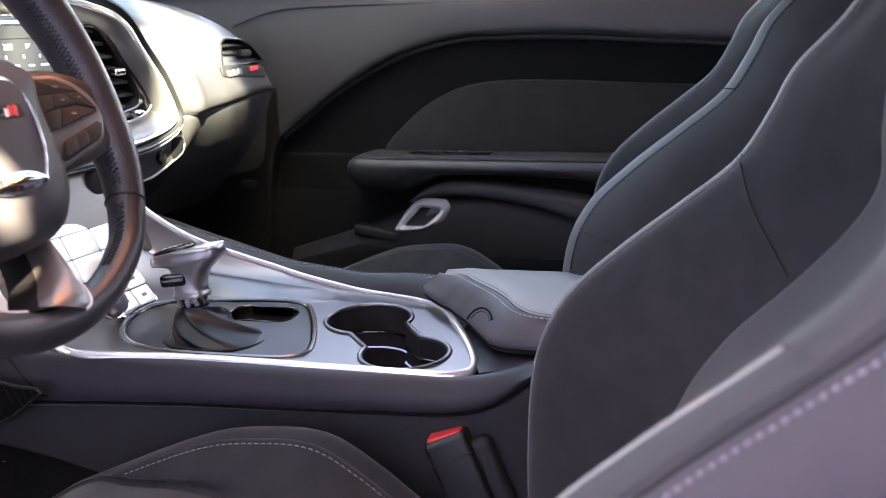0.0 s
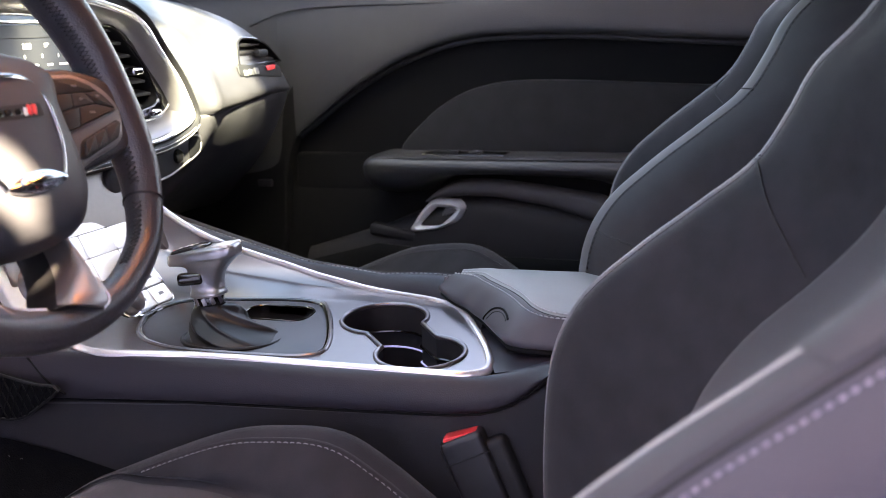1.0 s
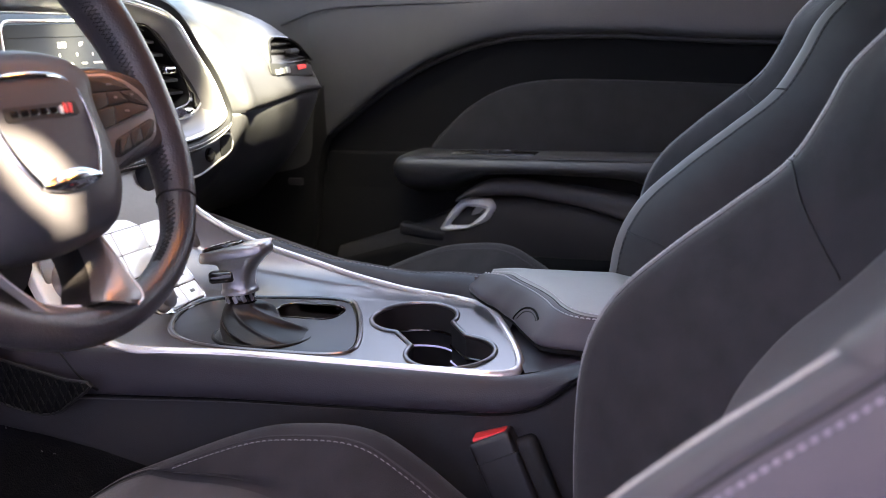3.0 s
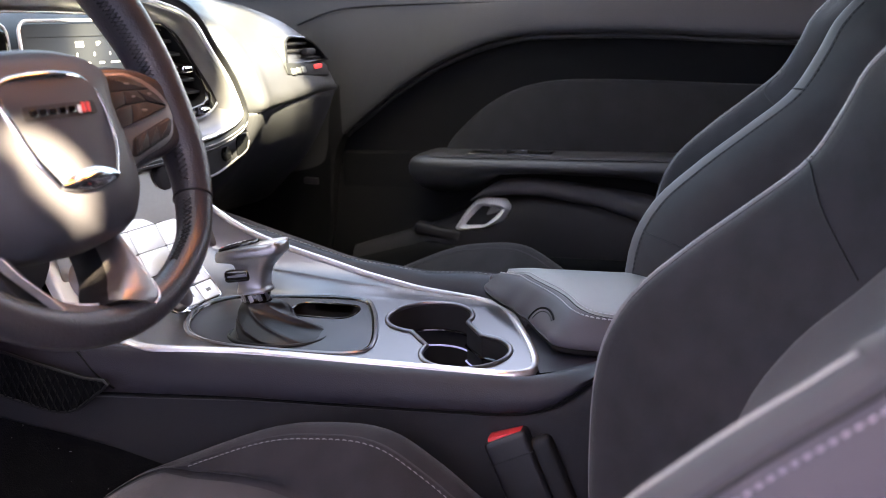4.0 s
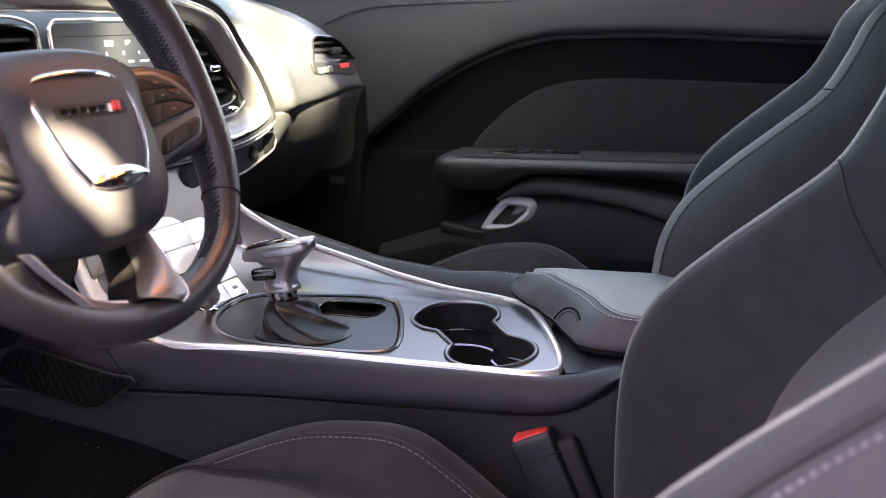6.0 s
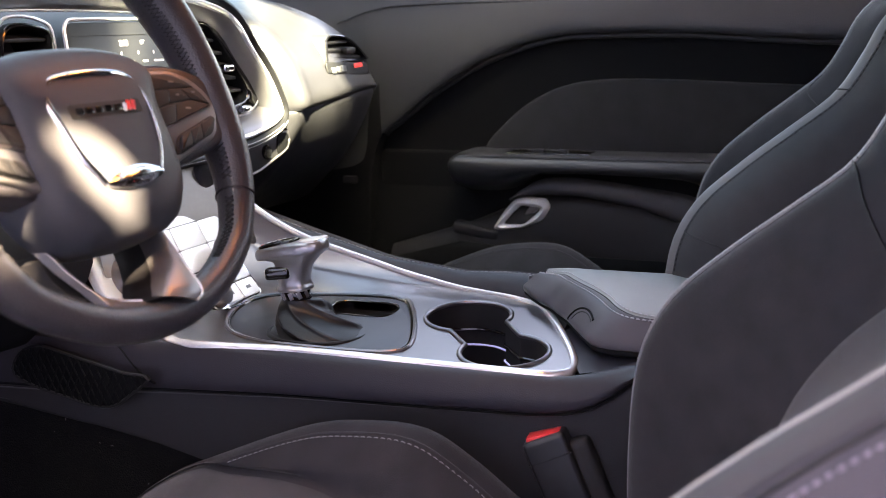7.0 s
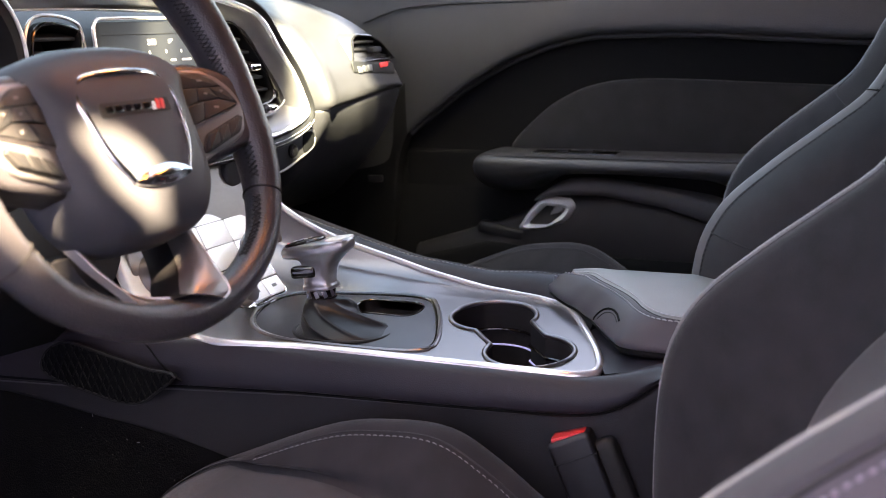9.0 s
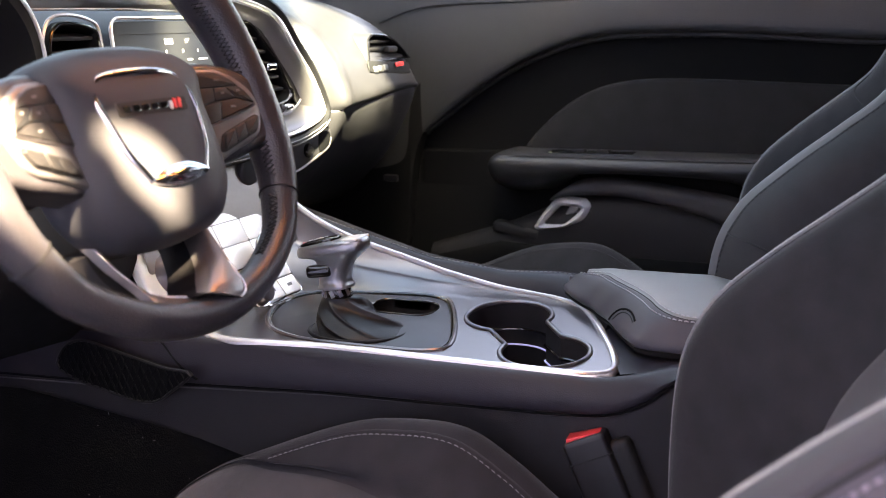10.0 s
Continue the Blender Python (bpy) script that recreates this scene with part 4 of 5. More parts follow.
# the cover flares into two horns over the side spokes
HUB = [(0.0, 0.0485), (0.030, 0.0475), (0.055, 0.0435), (0.075, 0.0375), (0.0855, 0.0290), (0.0870, 0.0205), (0.0830, 0.0085), (0.0800, -0.006), (0.0785, -0.045), (0.0715, -0.074), (0.052, -0.095), (0.026, -0.1005), (0.0, -0.102)]
HUB = HUB + [(-x, y) for x, y in HUB[-2:0:-1]]
ho = even(HUB, 120, True)
mid = Vector((0, -0.028, 0))
rows = [[mid + (p - mid) * f + Vector((0, 0, z)) for p in ho] for f, z in ((0.80, -0.075), (0.96, -0.060), (1.0, -0.042), (0.985, -0.028), (0.94, -0.018), (0.86, -0.0105), (0.7, -0.006), (0.5, -0.0035), (0.25, -0.002), (0.02, -0.0015))]
bm = bmesh.new()
lay(bm, rows, closed_u=True, caps=True)
hub = part("airbag_cover", bm, AIRBAG, wheel, "soft black airbag cover")


def hub_z(x, y):
    f = min(1.2, math.hypot(x / 0.079, (y + 0.028) / 0.076))
    return table(f, [0, 0.25, 0.5, 0.7, 0.86, 0.94, 1.0, 1.2], [-0.0015, -0.002, -0.0035, -0.006, -0.0105, -0.018, -0.030, -0.05])


shield = [(-0.030, -0.060), (-0.042, -0.040), (-0.048, -0.018), (-0.050, 0.004), (-0.040, 0.017), (-0.018, 0.020), (0.0, 0.0205), (0.018, 0.020), (0.040, 0.017), (0.050, 0.004), (0.048, -0.018), (0.042, -0.040), (0.030, -0.060)]
path = [Vector((p.x, p.y, hub_z(p.x, p.y) + 0.001)) for p in even(shield, 80)]
part("chrome_ring", tube(path, 0.0029, n=10, flat=0.7), CHROME, hub, "chrome shield outline")
emblem = [(-0.031, -0.060), (-0.016, -0.0535), (0.004, -0.0505), (0.020, -0.0525), (0.033, -0.0590), (0.024, -0.0635), (0.0, -0.0665), (-0.020, -0.0645)]
part("emblem", plate([(p.x, p.y) for p in even(emblem, 40, True)], 0.004, 0.0018, m=pose(0, 0, hub_z(0, -0.062) - 0.001), dome=0.005), CHROME, hub, "chrome emblem")
part("badge_recess", plate(rounded(0.074, 0.010, 0.002), 0.0007, m=pose(0.0, -0.008, hub_z(0, -0.008) - 0.0001)), BLACK, hub, "black badge bar")
for k in range(5):
    part("badge_letter", block(0.0072, 0.0046, 0.001, 0.0004, m=pose(-0.028 + 0.0098 * k, -0.008, hub_z(0, -0.008) + 0.0008)), GLOSS, hub)
for k in range(2):
    part("badge_slash", block(0.0036, 0.0075, 0.001, 0.0003, m=pose(0.0235 + 0.0052 * k, -0.0075, hub_z(0, -0.008) + 0.0010, 0, 0, -18)), RED, hub, "red slash")
part("badge_slash", block(0.0030, 0.0060, 0.001, 0.0003, m=pose(0.0190, -0.0085, hub_z(0, -0.008) + 0.0010, 0, 0, -18)), WHITE_INK, hub, "white slash")

# side spokes with their switches; their faces rise towards the rim
POD = [(0.064, 0.0245), (0.079, 0.0228), (0.1034, 0.0205), (0.1205, 0.0114), (0.1307, 0.0002), (0.1349, -0.0102), (0.1342, -0.0210), (0.1273, -0.0361), (0.1176, -0.0418), (0.0932, -0.0470), (0.0715, -0.0540), (0.062, -0.0540)]
WEB = [(0.060, 0.0310), (0.100, 0.0285), (0.124, 0.0215), (0.143, 0.0100), (0.1500, -0.010), (0.1500, -0.026), (0.141, -0.042), (0.121, -0.0490), (0.092, -0.0535), (0.060, -0.060)]
UP = [(0.0700, 0.0200), (0.0982, 0.0168), (0.1128, 0.0089), (0.1229, -0.0021), (0.1293, -0.0143), (0.103, -0.0195), (0.0700, -0.0252)]
LOW = [(0.0829, -0.0324), (0.1251, -0.0220), (0.1279, -0.0254), (0.1208, -0.0360), (0.0801, -0.0469), (0.0745, -0.0459)]
KEYPADS = [[(0.0740, 0.0188), (0.0975, 0.0157), (0.1118, 0.0082), (0.1165, 0.0030), (0.1030, 0.0040), (0.0740, 0.0060)],
        [(0.0740, 0.0052), (0.0905, 0.0045), (0.0872, -0.0060), (0.0740, -0.0082)],
        [(0.0911, 0.0045), (0.1032, 0.0034), (0.1097, -0.0062), (0.0878, -0.0060)],
        [(0.1038, 0.0032), (0.1172, 0.0022), (0.1222, -0.0028), (0.1277, -0.0130), (0.1103, -0.0066)],
        [(0.0740, -0.0090), (0.0927, -0.0073), (0.0862, -0.0214), (0.0740, -0.0236)],
        [(0.0933, -0.0073), (0.1100, -0.0073), (0.1274, -0.0142), (0.103, -0.0188), (0.0868, -0.0214)]]
ROCKER = [[(0.0795, -0.0452), (0.0845, -0.0332), (0.0962, -0.0303), (0.0930, -0.0420)], [(0.0937, -0.0418), (0.0969, -0.0301), (0.1088, -0.0272), (0.1060, -0.0386)], [(0.1067, -0.0384), (0.1095, -0.0270), (0.1243, -0.0234), (0.1262, -0.0256), (0.1198, -0.0350)]]
MARKS = [(0.0960, 0.0100, 0.0050), (0.0975, -0.0010, 0.0034), (0.1145, -0.0010, 0.0034), (0.1030, -0.0130, 0.0050)]
for s in (1, -1):
    flip = lambda pts: [(s * x, y) for x, y in pts]
    shear = Matrix.Identity(4)
    shear[2][0], shear[2][3] = 0.17 * s, -0.0119
    at_z = lambda z: shear @ pose(0, 0, z)
    spoke = part("spoke", plate(corners(flip(POD), 0.006), 0.016, 0.0032, m=at_z(-0.034)), SPOKE_METAL, wheel, "satin silver switch surround")
    part("spoke_back", plate(corners(flip(WEB), 0.008), 0.026, 0.007, m=at_z(-0.0475), seg=5), RIM_LEATHER, wheel, "black leather spoke")
    part("switch_panel", plate(corners(flip(UP), 0.005), 0.0016, 0.0006, m=at_z(-0.0182)), BLACK, spoke, "black switch field")
    for key in KEYPADS:
        part("button", plate(corners(flip(key), 0.0014, 4), 0.0022, 0.0006, m=at_z(-0.0175)), PAD, spoke)
    for x, y, w in MARKS:
        part("button_mark", block(w, 0.0016, 0.0004, m=at_z(-0.0151) @ pose(s * x, y, 0, 0, 0, -8 * s)), GREY_INK, spoke)
    part("switch_edge", tube([at_z(-0.0170) @ Vector((*p, 0)) for p in corners(flip(UP), 0.005)], 0.0008, n=6, closed=True), RING, spoke, "satin edge")
    part("button_well", plate(corners(flip(LOW), 0.004), 0.0012, 0.0004, m=at_z(-0.0182)), BLACK, spoke)
    for key in ROCKER:
        part("button", plate(corners(flip(key), 0.002, 4), 0.0030, 0.0010, m=at_z(-0.0178)), PAD, spoke)

# lower spokes: two deep legs that draw together at the foot of the rim
OUTER = [(0.060, -0.099, -0.0275), (0.0560, -0.1173, -0.020), (0.0505, -0.1357, -0.011), (0.0460, -0.1540, -0.002), (0.0400, -0.1625, 0.002), (0.0290, -0.1660, 0.004)]
INNER = [(0.0500, -0.098, -0.0340), (0.0475, -0.1185, -0.0290), (0.0390, -0.1370, -0.0225), (0.0250, -0.1465, -0.0150), (0.0160, -0.1510, -0.0090), (0.0080, -0.1545, -0.0040)]
for s in (1, -1):
    leg = []
    for p, q in zip(OUTER, INNER):
        p, q = Vector((s * p[0] + 0.008, p[1], p[2])), Vector((s * q[0] + 0.008, q[1], q[2]))
        if s > 0:
            # this foot laps over the rim, shifted along the camera's view to show
            for v, top in ((p, 0.0145), (q, 0.0125)):
                rise = (top - v.z) * table(v.y, [-0.160, -0.108] if v is p else [-0.1540, -0.108], [1.0, 0.0])
                v += Vector((-1.28 * rise, -0.04 * rise, rise))
        leg.append([p, p.lerp(q, 0.12) + Vector((0, 0, 0.0018)), p.lerp(q, 0.5) + Vector((0, 0, 0.0034)), p.lerp(q, 0.88) + Vector((0, 0, 0.0020)), q])
    lower = part("lower_spoke", shell_of(leg, 18, 48, (0, 0.003, -0.010)), SPOKE_METAL, wheel, "satin silver lower spoke")
    part("spoke_edge", tube(cat([r[0 if s > 0 else 4] + Vector((0, 0, 0.0006)) for r in leg], 40), 0.0010, n=6), BRIGHT, lower, "bright edge")
    wall = [[r[4] + Vector((0, 0.0, -0.0015)), r[4] + Vector((-0.001 * s, 0.001, -0.012)), r[4] + Vector((-0.002 * s, 0.003, -0.026)), r[4] + Vector((0.004 * s, 0.006, -0.040))] for r in leg]
    part("spoke_side", shell_of(wall, 14, 40, (0.010 * s, -0.004, -0.001)), LIP, wheel, "black inner spoke face")
part("column_shroud", net([[(0.042 * math.cos(a), 0.0 + 0.045 * math.sin(a), z) for a in np.linspace(0, 2 * math.pi, 24, endpoint=False)] for z in (-0.05, -0.10, -0.20, -0.28)], 32, 10, closed_u=True, caps=True), BLACK, wheel, "black steering column cover")
for s in (1, -1):
    part("paddle", plate([(p.x, p.y) for p in even([(s * 0.075, 0.03), (s * 0.125, 0.045), (s * 0.14, 0.02), (s * 0.125, -0.03), (s * 0.08, -0.04)], 30, True)], 0.005, 0.002, m=pose(0, 0, -0.066)), BLACK, wheel)
for ob in list(wheel.children):
    if ob.name.split(".")[0] in ("airbag_cover", "spoke", "spoke_back"):
        ob.location = DISH
wheel.matrix_world = pose(-0.415, 0.552, 0.756, 67, 0, 0)
# ---- dashboard ----
dash = thing("dashboard", "black soft-touch dashboard with a satin metal centre surround", "dashboard")
# (ahead, height) sections of the passenger's side, from the windscreen down to the knee
def crease(x):
    """The seam under the pad climbs towards the door."""
    return table(x, [0.3, 0.3445, 0.42, 0.5127, 0.56, 0.62], [-0.0135, -0.0093, -0.0028, 0.0060, 0.0098, 0.0135])


def dash_row(x):
    e = table(x, [-0.9, 0.318, 0.350, 0.45, 0.57, 0.622, 0.652, 0.672], [0.07, 0.07, 0, 0.0, 0.004, 0.018, 0.05, 0.12])   # the end rolls away at the door
    h = table(x, [-0.9, 0.35, 0.55, 0.622, 0.672], [0, 0, -0.004, -0.018, -0.05])
    return [(x, 1.44, 0.83 + h), (x, 1.18, 0.856 + h), (x, 1.02, 0.852 + h), (x, 0.93 + 0.2 * e, 0.832 + h), (x, 0.865 + 0.5 * e, 0.798 + h), (x, 0.822 + 0.8 * e, 0.752 + h), (x, 0.803 + e, 0.714 + h * 0.8 + 0.6 * crease(x)), (x, 0.800 + e, 0.698 + h * 0.6 + crease(x)), (x, 0.806 + e, 0.690 + h * 0.4 + crease(x))]


def knee_row(x):
    e = table(x, [-0.9, 0.315, 0.345, 0.45, 0.57, 0.622, 0.652, 0.672], [0.07, 0.07, 0.004, 0.0, 0.004, 0.018, 0.05, 0.12])
    h = table(x, [-0.9, 0.35, 0.55, 0.622, 0.672], [0, 0, -0.004, -0.018, -0.05])
    c = crease(x)
    return [(x, 0.812 + e, 0.691 + h * 0.4 + c), (x, 0.806 + e, 0.686 + h * 0.4 + c), (x, 0.8175 + e, 0.655 + 0.5 * c), (x, 0.848 + e, 0.608), (x, 0.90 + 0.6 * e, 0.557), (x, 1.0, 0.50), (x, 1.2, 0.47), (x, 1.4, 0.47)]


xs = [-0.78, -0.5, -0.25, 0.0, 0.2, 0.30, 0.318, 0.335, 0.350, 0.375, 0.40, 0.45, 0.53, 0.59, 0.63, 0.656, 0.672]
part("top_pad", net([dash_row(x) for x in xs], 40, 70), SOFT_TOUCH, dash, "soft black dashboard pad")
part("lower_panel", net([knee_row(x) for x in xs], 30, 60), SOFT_TOUCH, dash, "black lower dashboard")

# centre surround: nested outlines, bent back to the driver's side
FRAME = [(0.229, 0.820), (0.261, 0.782), (0.295, 0.742), (0.316, 0.702), (0.320, 0.680), (0.303, 0.662), (0.257, 0.649), (0.199, 0.642), (0.06, 0.638), (-0.10, 0.640), (-0.30, 0.640), (-0.50, 0.640), (-0.56, 0.70), (-0.52, 0.80), (-0.42, 0.850), (-0.2, 0.860), (0.05, 0.858), (0.174, 0.842)]
fo = even(FRAME, 140, True)
fc = Vector((-0.1, 0.745, 0))


def inset(o, d):
    n = len(o)
    out = []
    for i in range(n):
        t = (o[(i + 1) % n] - o[i - 1]).normalized()
        nn = Vector((-t.y, t.x, 0))
        if nn.dot(fc - o[i]) < 0:
            nn.negate()
        out.append(o[i] + nn * d)
    return out


def frame_net(levels, sub=None):
    bm = bmesh.new()
    lay(bm, [[Vector((p.x, y + 0.10 * (p.y - 0.64), p.y)) for p in inset(fo, d)] for d, y in levels], closed_u=True)
    return bm


part("frame_lip", frame_net(((-0.004, 0.86), (-0.004, 0.812), (0.0, 0.805), (0.004, 0.8035), (0.009, 0.806), (0.0125, 0.8125))), LIP, dash, "stitched leather lip")
part("frame_ring", frame_net(((0.0125, 0.8125), (0.016, 0.8085), (0.021, 0.8085), (0.028, 0.814), (0.036, 0.826), (0.040, 0.833))), RING, dash, "satin metal ring")
part("frame_bead", tube([Vector((p.x, 0.8075 + 0.10 * (p.y - 0.64), p.y)) for p in inset(fo, 0.0160)], 0.0034, n=8, closed=True), BRIGHT, dash)
bm = bmesh.new()
bm.faces.new([bm.verts.new(Vector((p.x, 0.832 + 0.10 * (p.y - 0.64), p.y))) for p in inset(fo, 0.039)])
bmesh.ops.triangulate(bm, faces=bm.faces[:], ngon_method="EAR_CLIP")
bmesh.ops.recalc_face_normals(bm, faces=bm.faces)
bmesh.ops.solidify(bm, geom=bm.faces[:], thickness=0.006)
face = part("frame_face", bm, SATIN_DARK, dash, "satin metal centre face")
RIGHT_VENT = [(0.140, 0.806), (0.1567, 0.8046), (0.1813, 0.8008), (0.205, 0.779), (0.2292, 0.7526), (0.247, 0.7219), (0.2488, 0.7105), (0.2341, 0.7017), (0.165, 0.694), (0.142, 0.700)]
VENT_BEAD = [(0.128, 0.819), (0.158, 0.8185), (0.1883, 0.8078), (0.2185, 0.7823), (0.2496, 0.7503), (0.2778, 0.7163), (0.2825, 0.7045), (0.2655, 0.6918), (0.2367, 0.685), (0.15, 0.680), (0.129, 0.690)]
LEFT_VENT = [(-0.165, 0.80), (-0.112, 0.80), (-0.104, 0.78), (-0.110, 0.70), (-0.165, 0.70), (-0.178, 0.74)]
upright = Matrix(((1, 0, 0, 0), (0, 0, -1, 0.90), (0, 1, 0, 0), (0, 0, 0, 1)))
cut(face, [plate([(p.x, p.y) for p in even(o, 48, True)], 0.12, m=upright) for o in (RIGHT_VENT, LEFT_VENT)])
for d, z in ((0.0015, 0.8045), (0.0065, 0.8035)):
    part("stitching", dashes([Vector((p.x, z + 0.10 * (p.y - 0.64), p.y)) for p in inset(fo, d) if p.y < 0.672 and p.x > -0.1], 0.004, 0.002, 0.0006, lift=(0, -0.0006, 0)), THREAD, dash, "grey stitching")


def air_vent(name, outline, y, slats, label, frame_mat=GLOSS, tilt=0.10):
    """A recessed louvre: a well behind a rim, with slats across it."""
    o = even(outline, 48, True)
    c = sum(o, Vector()) / len(o)
    v = part(name, bmesh.new(), frame_mat, dash, label)
    def at(p, d):
        return Vector((p.x, y + d + tilt * (p.y - 0.64), p.y))
    bm = bmesh.new()
    lay(bm, [[at(c.lerp(p, f), d) for p in o] for f, d in ((1.06, 0.004), (1.04, -0.003), (1.0, -0.004), (0.96, -0.001), (0.93, 0.05), (0.05, 0.052))], closed_u=True)
    old = v.data
    v.data = mesh_of(name, bm, NEAR_BLACK)
    bpy.data.meshes.remove(old)
    part("vent_rim", tube([at(c.lerp(p, 1.03), -0.003) for p in o], 0.0018, n=8, closed=True), frame_mat, v)
    lo, hi = min(p.y for p in o), max(p.y for p in o)
    for k in range(slats):
        z = lo + (hi - lo) * (k + 0.7) / (slats + 0.4)
        cross = sorted(p.x for p in (o[i].lerp(o[(i + 1) % 48], (z - o[i].y) / (o[(i + 1) % 48].y - o[i].y)) for i in range(48) if (o[i].y - z) * (o[(i + 1) % 48].y - z) < 0))
        if len(cross) < 2:
            continue
        w = (cross[-1] - cross[0]) * 0.95
        part("slat", block(w, 0.022, 0.0042, 0.0015, m=pose((cross[0] + cross[-1]) / 2, y + 0.012 + tilt * (z - 0.64), z, 12, 0, 0)), PLASTIC, v)
    return v


right_vent = air_vent("air_vent", RIGHT_VENT, 0.828, 7, "black centre air vent")
part("thumb_tab", block(0.022, 0.012, 0.010, 0.004, m=pose(0.208, 0.833, 0.7475), seg=3), CHROME, right_vent, "chrome thumb tab")
part("vent_bead", tube([Vector((p.x, 0.8275 + 0.1 * (p.y - 0.64), p.y)) for p in even(VENT_BEAD, 60, True)], 0.0022, n=8, closed=True), BRIGHT, right_vent)
lean_back = Matrix(((1, 0, 0, 0), (0, 0.1, -1, 0.8285 - 0.064), (0, 1, 0, 0), (0, 0, 0, 1)))
part("vent_plate", ringed([(p.x, p.y) for p in even(VENT_BEAD, 60, True)], [(p.x, p.y) for p in even(RIGHT_VENT, 60, True)], 0.003, m=lean_back), GLOSS, right_vent, "gloss black vent plate")
part("thumb_wheel", tube([Vector((0.236 + d, 0.826, 0.6925)) for d in (-0.010, -0.008, 0.008, 0.010)], [0.004, 0.0055, 0.0055, 0.004], n=16), CHROME, right_vent, "chrome thumb wheel")
left_vent = air_vent("air_vent", LEFT_VENT, 0.828, 6, "black centre air vent")
part("vent_bead", tube([Vector((p.x, 0.829 + 0.1 * (p.y - 0.64), p.y)) for p in even([(-0.168, 0.809), (-0.106, 0.809), (-0.095, 0.78), (-0.100, 0.69), (-0.17, 0.69), (-0.188, 0.74)], 60, True)], 0.002, n=8, closed=True), BRIGHT, left_vent)

# display
tilt_in = pose(0.02, 0.836, 0.748, 84, 0, 0)
screen = part("display", plate(rounded(0.205, 0.120, 0.012), 0.004, 0.001, m=tilt_in @ pose(0, 0, -0.001)), SCREEN, dash, "dark touch display")
part("display_frame", tube([tilt_in @ Vector((x, y, 0.003)) for x, y in rounded(0.211, 0.126, 0.014)], 0.0022, n=8, closed=True), BRIGHT, dash, "bright display frame")


def words(text, size, m, parent, mat):
    cu = bpy.data.curves.new("words", "FONT")
    cu.body, cu.size, cu.align_x, cu.align_y, cu.extrude = text, size, "CENTER", "CENTER", 0.0001
    tmp = new("words", cu)
    bpy.context.view_layer.update()
    me = bpy.data.meshes.new_from_object(tmp.evaluated_get(bpy.context.evaluated_depsgraph_get()))
    bpy.data.objects.remove(tmp)
    bpy.data.curves.remove(cu)
    me.transform(m)
    me.materials.clear()
    me.materials.append(mat)
    ob = new("writing", me)
    ob.parent = parent
    return ob


words("2:58", 0.0088, tilt_in @ pose(-0.012, 0.036, 0.0035), screen, GLOW)
words("57\u00b0", 0.0060, tilt_in @ pose(0.022, 0.0365, 0.0035), screen, GLOW)
for x, w in ((-0.010, 0.024), (0.023, 0.009), (0.048, 0.017)):
    part("caption", block(w, 0.0022, 0.0003, m=tilt_in @ pose(x, 0.0150, 0.0035)), GLOW, screen)
for x in (-0.018, 0.012, 0.040):
    part("icon", block(0.0016, 0.0035, 0.0003, m=tilt_in @ pose(x, 0.025, 0.0035)), GLOW, screen)
words(">", 0.009, tilt_in @ pose(0.074, 0.019, 0.0035), screen, GLOW)
part("menu_line", block(0.19, 0.0006, 0.0003, m=tilt_in @ pose(0, 0.0455, 0.0035)), BLACK, screen)

# instrument hood and its dark face
hood = even([(-0.205, 0.66), (-0.196, 0.76), (-0.215, 0.82), (-0.27, 0.855), (-0.38, 0.868), (-0.48, 0.855), (-0.535, 0.81), (-0.55, 0.70)], 60)
bm = bmesh.new()
lay(bm, [[Vector((p.x + dx * (0.3 if p.x > -0.37 else -0.3), y, p.y + dz)) for p in hood] for y, dx, dz in ((0.87, 0.01, 0.002), (0.84, 0.008, 0.004), (0.826, 0.0, 0.003), (0.83, -0.02, -0.004), (0.90, -0.03, -0.008))])
part("instrument_hood", bm, BLACK, dash, "black instrument hood")
part("hood_bead", tube([Vector((p.x, 0.825, p.y + 0.003)) for p in hood], 0.002, n=8), BRIGHT, dash)
part("instrument_face", block(0.34, 0.01, 0.2, m=pose(-0.375, 0.91, 0.755)), GLOSS, dash, "dark instrument face")
for x in (-0.30, -0.45):
    part("dial_ring", tube([Vector((x + 0.055 * math.cos(a), 0.902, 0.755 + 0.055 * math.sin(a))) for a in np.linspace(0, 2 * math.pi, 40, endpoint=False)], 0.003, n=8, closed=True), CHROME, dash, "chrome dial ring")

for x in (-0.30, -0.45):
    for k in range(13):
        a = radians(225 - 22.5 * k)
        part("dial_mark", block(0.010, 0.001, 0.0022, m=pose(x + 0.044 * math.cos(a), 0.9035, 0.755 + 0.044 * math.sin(a), 0, -math.degrees(a), 0)), WHITE_INK, dash)
part("ring_bead", tube([Vector((p.x, 0.8325 + 0.10 * (p.y - 0.64), p.y)) for p in inset(fo, 0.0395)], 0.0018, n=8, closed=True), BRIGHT, dash)

# passenger's end vent in its raised pod
pod = corners([(0.452, 0.7425), (0.466, 0.7770), (0.484, 0.7830), (0.5265, 0.7800), (0.552, 0.7710), (0.583, 0.7462)], 0.006)
po = even(pod, 60, True)
pc = sum(po, Vector()) / 60


